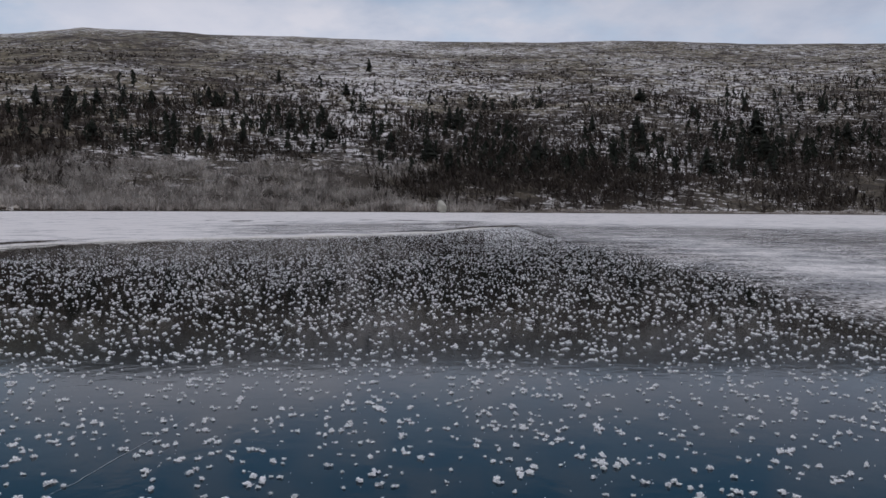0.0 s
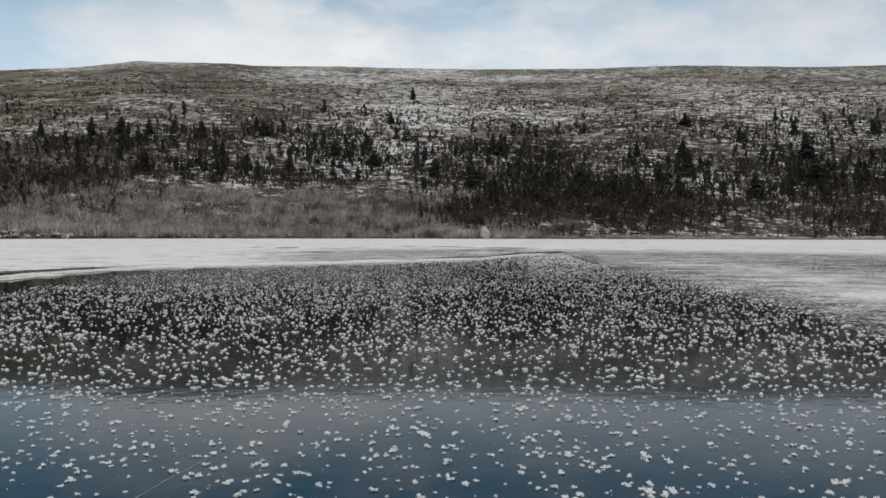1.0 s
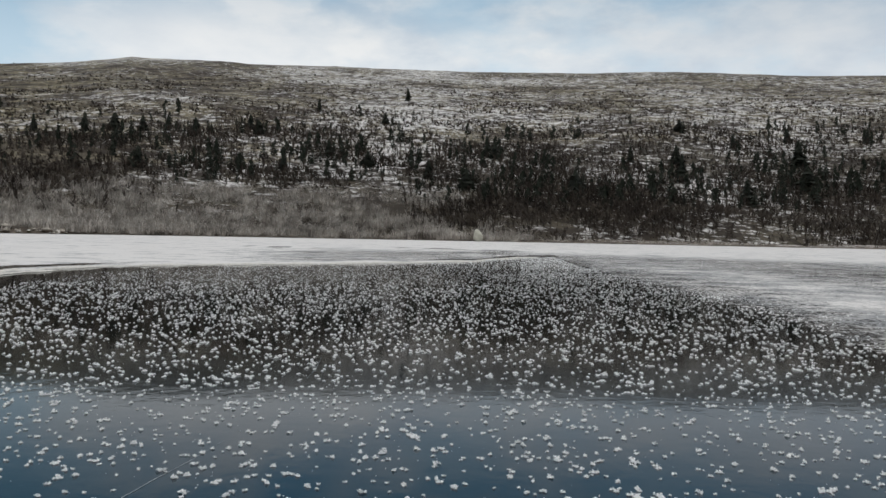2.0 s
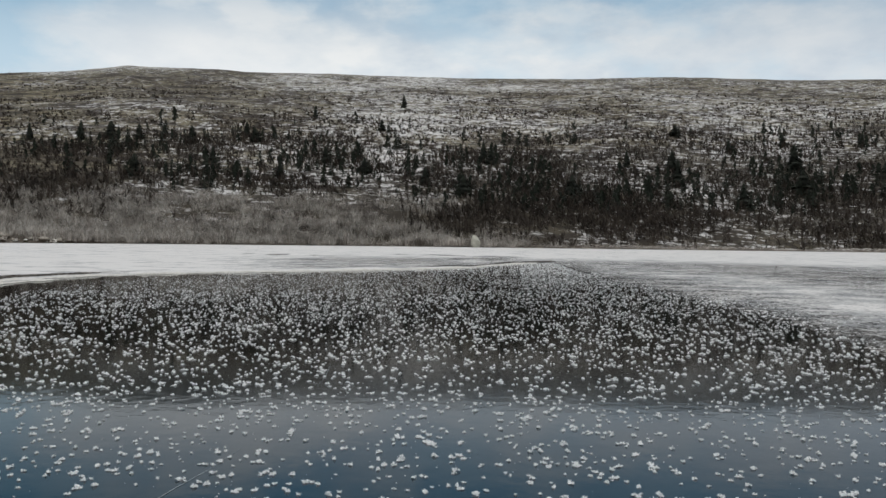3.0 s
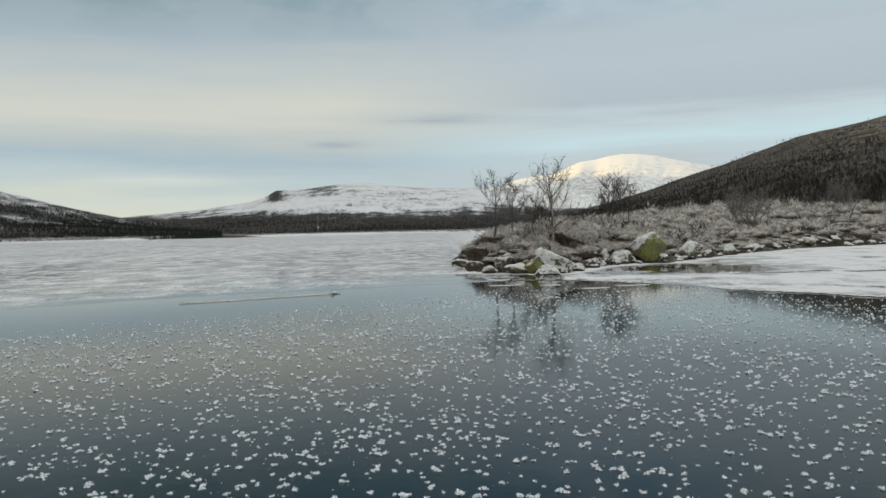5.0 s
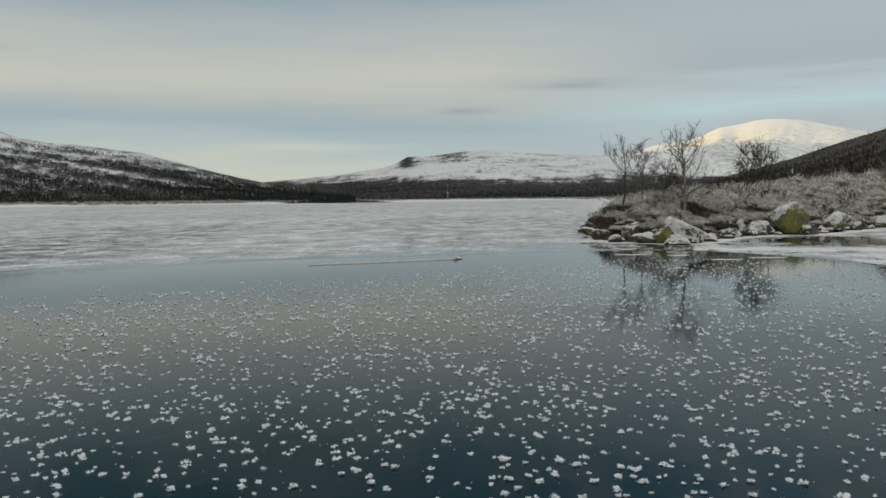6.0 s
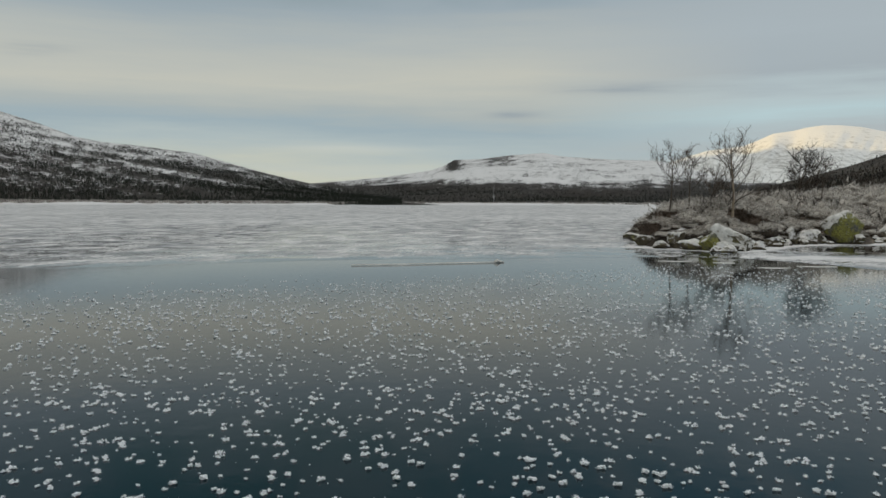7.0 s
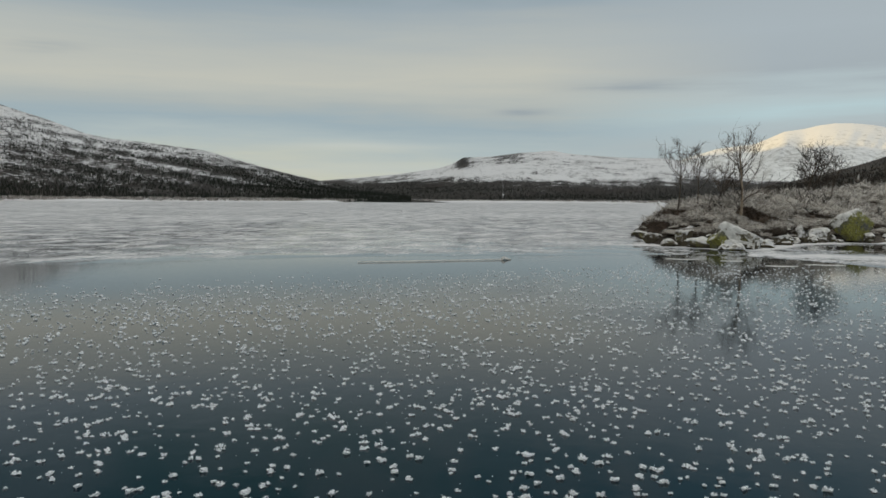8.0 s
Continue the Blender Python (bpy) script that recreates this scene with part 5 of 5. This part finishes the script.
    shapes = [spruce_shape(rg, 13, 9, 0.19 + 0.06 * k) for k in range(3)]
    upper = [(95.4, 9.35, 8.5, 0), (76.15, 7.35, 6.0, 2), (89.6, 5.6, 8.5, 0), (89.0, 5.4, 7.0, 1), (101.75, 8.4, 7.0, 0), (127.6, 6.6, 5.0, 2), (97.0, 7.7, 6.0, 1), (117.2, 6.1, 8.0, 0),
             (115.4, 6.3, 7.0, 2), (113.6, 6.4, 6.5, 1), (112.0, 6.5, 7.0, 0), (110.2, 6.3, 7.5, 1), (106.5, 6.9, 7.0, 1), (105.9, 6.6, 6.0, 2), (76.3, 5.0, 8.0, 1), (79.4, 5.2, 7.0, 0),
             (72.6, 6.1, 7.0, 0), (69.2, 6.4, 6.5, 1), (101.0, 5.3, 6.5, 1), (86.5, 6.7, 6.0, 0), (123.4, 5.3, 6.5, 1), (120.2, 5.9, 7.0, 0), (64.5, 6.2, 8.0, 0)]
    lower = [(68.5, 4.8, 11.0, 1), (75.9, 3.8, 10.0, 0), (67.9, 3.2, 9.0, 2), (71.6, 2.4, 8.0, 1), (91.0, 3.1, 7.0, 2), (93.8, 3.8, 6.5, 1), (83.2, 3.2, 7.0, 2), (113.9, 3.9, 7.0, 1),
             (108.8, 4.8, 7.0, 0), (104.2, 4.1, 6.5, 0), (98.2, 4.6, 6.0, 2), (63.0, 4.0, 9.0, 1)]
    trunk = {}
    crown = {}
    for az, el, h, k in upper + lower:
        x, y, zz = on_hill(az, el)
        root = new("spruce_tree")
        root.matrix_world = Matrix.Translation((x, y, zz - 0.15)) @ Matrix.Rotation(az * 3.1, 4, "Z") @ Matrix.Diagonal((h * 1.3, h * 1.3, h * 0.86, 1))
        tagged(root, "dark green spruce standing alone on the snowy slope", "tree", "spruces on the hillside")
        if k not in crown:
            crown[k] = part("crown", *shapes[k], SPRUCE, root).data
            trunk[k] = part("trunk", *tube([(0, 0, 0), (0, 0, 0.3), (0, 0, 0.7)], [0.02, 0.016, 0.006], 6), LIMB, root, smooth=True).data
        else:
            for nm, dat in (("crown", crown[k]), ("trunk", trunk[k])):
                new(nm, dat).parent = root


build_hill_woods()


# ---- far woods round the lake ----
def build_far_woods():
    rg = random.Random(15)
    shapes = [far_spruce_shape(rg) for k in range(4)]
    # forest along the foot of the distant fell, with one straight clearing
    g = np.random.default_rng(111)
    height = fell(MID, 1000, 2300, 1.4, 63, 7)
    az = 168 + 33 * g.random(24000)
    r = 1005 + 900 * g.random(24000) ** 1.25
    h = height(az, r)
    x, y = polar(az, r)
    el = np.degrees(np.arctan2(h - 1.6, r))
    keep = (np.abs(az - 185.36) > 0.04) & (g.random(24000) < np.clip(1.45 + 0.3 * np.clip((az - 188) / 4, 0, 1) - 0.85 * el + 0.8 * fbm(x / 90, y / 90, 115, 3), 0, 1)) & (h > -1)
    P = np.stack([x, y, h - 0.3], 1)[keep]
    V, F = scatter(shapes, P, 1.5 + 2.8 * g.random(len(P)) ** 1.6, g.random(len(P)) * 6.28, g.integers(0, 4, len(P)))
    tagged(mesh_np("distant_forest", V, F, SPRUCE), "dark forest belt on the far shore", "forest", kind="stuff")
    # woods on the snowy hill, in slanting stripes
    height = fell(LEFT, 760, 1700, 1.1, 61, 9)
    az = 192 + 32 * g.random(38000)
    r = 770 + 850 * g.random(38000) ** 1.4
    h = height(az, r)
    x, y = polar(az, r)
    el = np.degrees(np.arctan2(h - 1.6, r))
    stripe = 0.8 * fbm((el - 0.17 * (az - 198)) * 4.2, az * 0.2, 117, 4) + 0.5 * fbm(x / 45, y / 45, 118, 3)
    dens = np.clip(0.62 - 0.12 * el + 2.6 * stripe + 0.65 * np.clip(1.5 - el, 0, 1), 0.07, 1) * np.clip((6.4 - el) / 1.8, 0, 1)
    keep = (g.random(38000) < dens) & (h > -1)
    P = np.stack([x, y, h - 0.3], 1)[keep]
    V, F = scatter(shapes, P, 1.8 + 3.0 * g.random(len(P)) ** 1.7, g.random(len(P)) * 6.28, g.integers(0, 4, len(P)))
    tagged(mesh_np("hill_forest", V, F, SPRUCE), "dark spruce stripes on the snowy hill", "forest", kind="stuff")
    # pale frosted scrub along the far waterline
    willows = [twig_shape(rg, 8, 1.0, 0.8, 0.11, 0.5) for k in range(3)]
    az = 172.5 + 49 * g.random(1500)
    lo = [p for p in LAKE if 172 <= p[0] <= 235 and p[1] > 350]
    r = table(az, lo) + 1 + 14 * g.random(1500)
    x, y = polar(az, r)
    P = np.stack([x, y, np.maximum(ground_height(x, y), 0) - 0.2], 1)
    V, F = scatter(willows, P, 1.4 + 2.2 * g.random(1500), g.random(1500) * 6.28, g.integers(0, 3, 1500))
    tagged(mesh_np("shore_scrub", V, F, WILLOW), "pale frosted scrub along the far waterline", "scrub", kind="stuff")


build_far_woods()


# ---- rims and cracks of the ice ----
def build_rim(name, a0, a1, off, width, height, seed, label):
    az = np.arange(a0, a1, 0.12)
    r = edge_radius(az) + off + 0.25 * fbm(az * 0.8, az * 0, seed, 3) + 0.22 * fbm(az * 3.5, az * 0 + 3, seed, 4)
    k = np.clip(0.55 + 0.9 * fbm(az * 1.1, az * 0, seed + 1, 4), 0.03, 1.3) * np.clip((az - a0) / 1.5, 0.05, 1) * np.clip((a1 - az) / 1.5, 0.05, 1)
    prof = [(-0.5, -0.01), (-0.35, 0.6), (-0.05, 1.0), (0.25, 0.7), (0.6, 0.15), (1.0, -0.01)]
    V = []
    for j, (u, v) in enumerate(prof):
        x, y = polar(az, r + u * width * k)
        V.append(np.stack([x, y, v * height * k * (1 + 0.5 * fbm(az * 6, az * 0 + j, seed + 2, 3)) + 0.012], 1))
    V = np.stack(V, 1).reshape(-1, 3)
    ob = mesh_np(name, V, grid_faces(len(az), len(prof)), SNOW, True)
    return tagged(ob, label, "ice ridge")


build_rim("snow_ridge", 85.5, 141, 0.35, 0.9, 0.09, 121, "white raised rim of broken snow ice beside black ice")
build_rim("snow_ridge", 85.2, 101, 0.9, 1.7, 0.09, 151, "broad white tongue of snow ice beside black ice")
build_rim("snow_ridge", 118, 135, -1.1, 0.9, 0.07, 131, "thin white strip of shore ice lying on black ice")
build_rim("snow_ridge", 136, 158, -0.25, 0.35, 0.04, 141, "low white rim along the snow-covered bay")


def strip(name, points, width, z, mat, label, category, height=0.0, seed=0):
    P = np.array(points, float)
    t = np.linspace(0, len(P) - 1, 60)
    x, y = np.interp(t, range(len(P)), P[:, 0]), np.interp(t, range(len(P)), P[:, 1])
    x, y = x + 0.05 * fbm(t * 0.9, t * 0, seed, 3), y + 0.05 * fbm(t * 0.9, t * 0 + 5, seed, 3)
    T = np.stack([np.gradient(x), np.gradient(y)], 1)
    T /= np.linalg.norm(T, axis=1)[:, None]
    w = width * (0.6 + 0.6 * np.abs(fbm(t * 1.3, t * 0 + 2, seed, 3))) * np.sin(np.pi * np.clip(t / (len(P) - 1), 0.02, 0.98)) ** 0.8
    rows = [(-1, 0), (-0.3, height), (0.3, height * 0.8), (1, 0)]
    V = np.stack([np.stack([x - T[:, 1] * w * u, y + T[:, 0] * w * u, z + v + 0 * x], 1) for u, v in rows], 1).reshape(-1, 3)
    return tagged(mesh_np(name, V, grid_faces(60, 4), mat, True), label, category)


CRACKS = [[(-2.25, 3.8), (-2.12, 4.35), (-2.04, 4.7), (-1.95, 5.2), (-1.89, 5.75)], [(-1.84, 8.3), (-1.86, 9.0), (-1.97, 9.9)]]
for i, pts in enumerate(CRACKS):
    strip("ice_crack", pts, 0.003, 0.003, CRACK, "fine pale crack running through the black ice", "crack", 0.0008, 150 + i)
strip("ice_ridge", [(-19.5, -5.3), (-19.9, -4.2), (-20.8, -2.6), (-21.3, -1.5)], 0.018, 0.006, SNOW, "thin white pressure ridge across the ice", "ice ridge", 0.03, 160)
for i, (fx, fy, fl) in enumerate([(-22.7, 3.15, 0.45), (-20.75, 5.3, 0.40), (-21.4, 6.5, 0.5), (-22.3, 4.4, 0.3)]):
    strip("ice_floe", [(fx - 0.04, fy + fl), (fx + 0.05, fy), (fx - 0.02, fy - fl)], 0.17 + 0.06 * (i % 2), 0.005, SNOW, "thin white floe frozen into the black ice", "ice floe", 0.012, 170 + i)
make_boulder(184.5, 21.35, 0.34, 0.16, SNOW, "small lump of white ice on the frozen lake", 44, 1.0)


# ---- frost flowers ----
def flower_shape(seed, lumps, blades, ball):
    """A clump of frost crystals one unit wide: small knobbly heads crowded round a few centres, with feathered blades."""
    g = np.random.default_rng(seed)
    hubs = [(0.0, 0.0, 0.0)] + [(0.42 * math.cos(a), 0.42 * math.sin(a), 0.0) for a in g.random(1 + seed % 3) * 6.28]
    pieces = []
    for i in range(lumps):
        V, F = ball
        hub = hubs[i % len(hubs)]
        s = (0.11 + 0.12 * g.random()) * (1.0 if lumps > 7 else 1.5)
        a, rr = g.random() * 6.28, 0.24 * math.sqrt(g.random()) * (i >= len(hubs))
        W = V * np.clip(1 + 0.55 * g.normal(size=(len(V), 1)), 0.35, 2.3)
        W = W * np.array([s, s, s * 0.8]) + np.array([hub[0] + rr * math.cos(a), hub[1] + rr * math.sin(a), s * 0.5 + 0.26 * g.random() * (rr < 0.17)])
        W[:, 2] = np.maximum(W[:, 2], -0.01)
        F = F[(W[F][:, :, 2] > 0.0).any(1)]
        pieces.append((W, F))
    V, F = [], []
    for i in range(blades):
        a, t = g.random() * 6.28, 0.35 + 1.0 * g.random()
        hub = hubs[i % len(hubs)]
        o = np.array([hub[0] + 0.22 * math.cos(a) * g.random(), hub[1] + 0.22 * math.sin(a) * g.random(), 0.05])
        l = 0.26 + 0.26 * g.random()
        d = np.array([math.cos(a) * math.sin(t), math.sin(a) * math.sin(t), math.cos(t)])
        sd = np.array([-math.sin(a), math.cos(a), 0]) * 0.07
        k = len(V)
        V += [o, o + d * l * 0.6 + sd, o + d * l, o + d * l * 0.6 - sd]
        F += [(k, k + 1, k + 2), (k, k + 2, k + 3)]
    if V:
        pieces.append((np.array(V), np.array(F)))
    V, F = joined(pieces)
    V = V / (2 * np.percentile(np.hypot(V[:, 0], V[:, 1]), 92))
    return V, F


def flower_limit(az):
    """How far out the flowers stand on each bearing."""
    return table(az, [(50, 70), (84, 62), (88, 50), (92, 42), (100, 36), (108, 33.5), (115, 29), (120, 24.5), (125, 20.5), (130, 17.8), (135, 16.5), (141, 16.6), (148, 17.6),
                      (156, 19), (166, 21), (172, 21), (178, 18.5), (184, 17.5), (192, 15.9), (200, 14.9), (208, 14.5), (225, 14)])


DENSITY = 29.0      # flowers on a square metre


def build_flowers():
    g = np.random.default_rng(201)
    n = 60000
    # even spread over the ice, thinned by distance past the limit and gathered into loose clusters
    area = 0.5 * radians(165) * (62.0 ** 2 - 9)
    keepable = n / area
    # several passes give the density wanted
    P = []
    for k in range(int(math.ceil(DENSITY * 2.4 / keepable))):
        az = 57 + 165 * g.random(n)
        r = np.sqrt(3.8 ** 2 + (62.0 ** 2 - 3.8 ** 2) * g.random(n))
        x, y = polar(az, r)
        want = DENSITY * np.clip(0.97 + 0.5 * fbm(x * 1.3, y * 1.3, 203, 3), 0.4, 1.5) * np.where(az < 140, np.interp(r, [5, 9, 12, 30], [1.3, 1.2, 1.08, 0.92]) * np.where(az < 87, np.interp(r, [20, 30], [1.0, 2.0]), 1.0), np.interp(r, [5, 11, 20], [1.5, 1.18, 1.0]))
        want = want / (1 + np.exp((r - flower_limit(az)) / 0.5)) * np.where(band(az, 84.2, 85.0, 87.6, 88.8) * np.exp(-((r - 59 + 1.6 * (az - 84.6)) / 1.5) ** 2) > 0.4, 0.05, 1)
        keep = g.random(n) < want / (DENSITY * 2.4)
        P.append(np.stack([x[keep], y[keep], r[keep], az[keep]], 1))
    P = np.concatenate(P)
    # clusters: some flowers gather beside a neighbour
    m = len(P)
    lead = g.random(m) < 0.07
    kids = np.repeat(P[lead], 2, 0)
    kids[:, :2] += g.normal(size=(len(kids), 2)) * 0.042
    P = np.concatenate([P, kids])
    P = P[np.argsort(P[:, 2])]
    size = 0.028 + 0.035 * g.random(len(P)) ** 1.4
    # larger clumps in the lee of the hill
    size *= np.interp(P[:, 2], [5, 9], [1.06, 1.0])
    size *= 1 + np.clip((P[:, 2] - 5) / 8, 0, 1) * np.interp(P[:, 3], [125, 155], [0.08, -0.04])
    turn = g.random(len(P)) * 6.28
    places = np.stack([P[:, 0], P[:, 1], np.full(len(P), 0.001)], 1)
    shapes = [flower_shape(300 + k, 12, 24, ICO1) for k in range(8)]
    halves = [flower_shape(380 + k, 11, 8, SPIRE) for k in range(9)]
    mids = [flower_shape(320 + k, 6, 2, SPIRE) for k in range(9)]
    outs = [flower_shape(340 + k, 3, 0, SPIRE) for k in range(9)]
    grains = [flower_shape(360 + k, 2, 0, SPIRE) for k in range(5)]
    specks = [flower_shape(370 + k, 1, 0, SPIRE) for k in range(5)]
    data = []
    for k, (V, F) in enumerate(shapes):
        me = mesh_np("frost_flower", V, F, FROST)
        data.append(me.data)
        bpy.data.objects.remove(me)
    # the nearest ones singly, in view of the walk
    view = np.where((P[:, 3] > 60) & (P[:, 3] < 219) & (P[:, 2] > 3.9))[0][:280]
    single = np.zeros(len(P), bool)
    single[view] = True
    for i in view:
        ob = new("frost_flower", data[int(g.integers(8))])
        s = float(size[i])
        ob.matrix_world = Matrix.Translation(places[i]) @ Matrix.Rotation(turn[i], 4, "Z") @ Matrix.Scale(s, 4)
        tagged(ob, "small clump of white frost crystals on black ice", "frost flower", "frost flowers on the ice")
    for name, tpl, a, b in (("frost_flowers", shapes, 3.8, 4.9), ("frost_flowers", halves, 4.9, 8.5), ("frost_flowers", mids, 8.5, 15), ("frost_flowers", outs, 15, 24), ("frost_flowers", grains, 24, 36), ("frost_flowers", specks, 36, 99)):
        sel = np.where((P[:, 2] >= a) & (P[:, 2] < b) & ~single)[0]
        V, F = scatter(tpl, places[sel], size[sel], turn[sel], g.integers(0, len(tpl), len(sel)), np.full(len(sel), 1.0 if a < 20 else 0.85))
        tagged(mesh_np(name, V, F, FROST), "countless white frost flowers strewn over black ice", "frost flowers", kind="stuff")
    # the same flowers go on round the eye
    m = 3400
    az, r = 222 + 195 * g.random(m), np.sqrt(0.6 ** 2 + (14.0 ** 2 - 0.6 ** 2) * g.random(m))
    az[:700], r[:700] = 360 * g.random(700), np.sqrt(0.3 + (3.8 ** 2 - 0.3) * g.random(700))
    x, y = polar(az, r)
    back = shore_distance(x, y) < -0.3
    V, F = scatter(outs, np.stack([x, y, np.full(m, 0.001)], 1)[back], (0.02 + 0.05 * g.random(m) ** 1.9)[back], (g.random(m) * 6.28)[back], g.integers(0, len(outs), m)[back])
    tagged(mesh_np("frost_flowers", V, F, FROST), "countless white frost flowers strewn over black ice", "frost flowers", kind="stuff")
    # fine crystals between the flowers
    m = 2600
    az, r = 58 + 163 * g.random(m), np.sqrt(3.8 ** 2 + (13.0 ** 2 - 3.8 ** 2) * g.random(m))
    x, y = polar(az, r)
    V, F = scatter(grains, np.stack([x, y, np.full(m, 0.0005)], 1), 0.008 + 0.014 * g.random(m) ** 2, g.random(m) * 6.28, g.integers(0, len(grains), m))
    tagged(mesh_np("frost_crystals", V, F, FROST), "fine white frost crystals between the frost flowers", "frost", kind="stuff")


build_flowers()
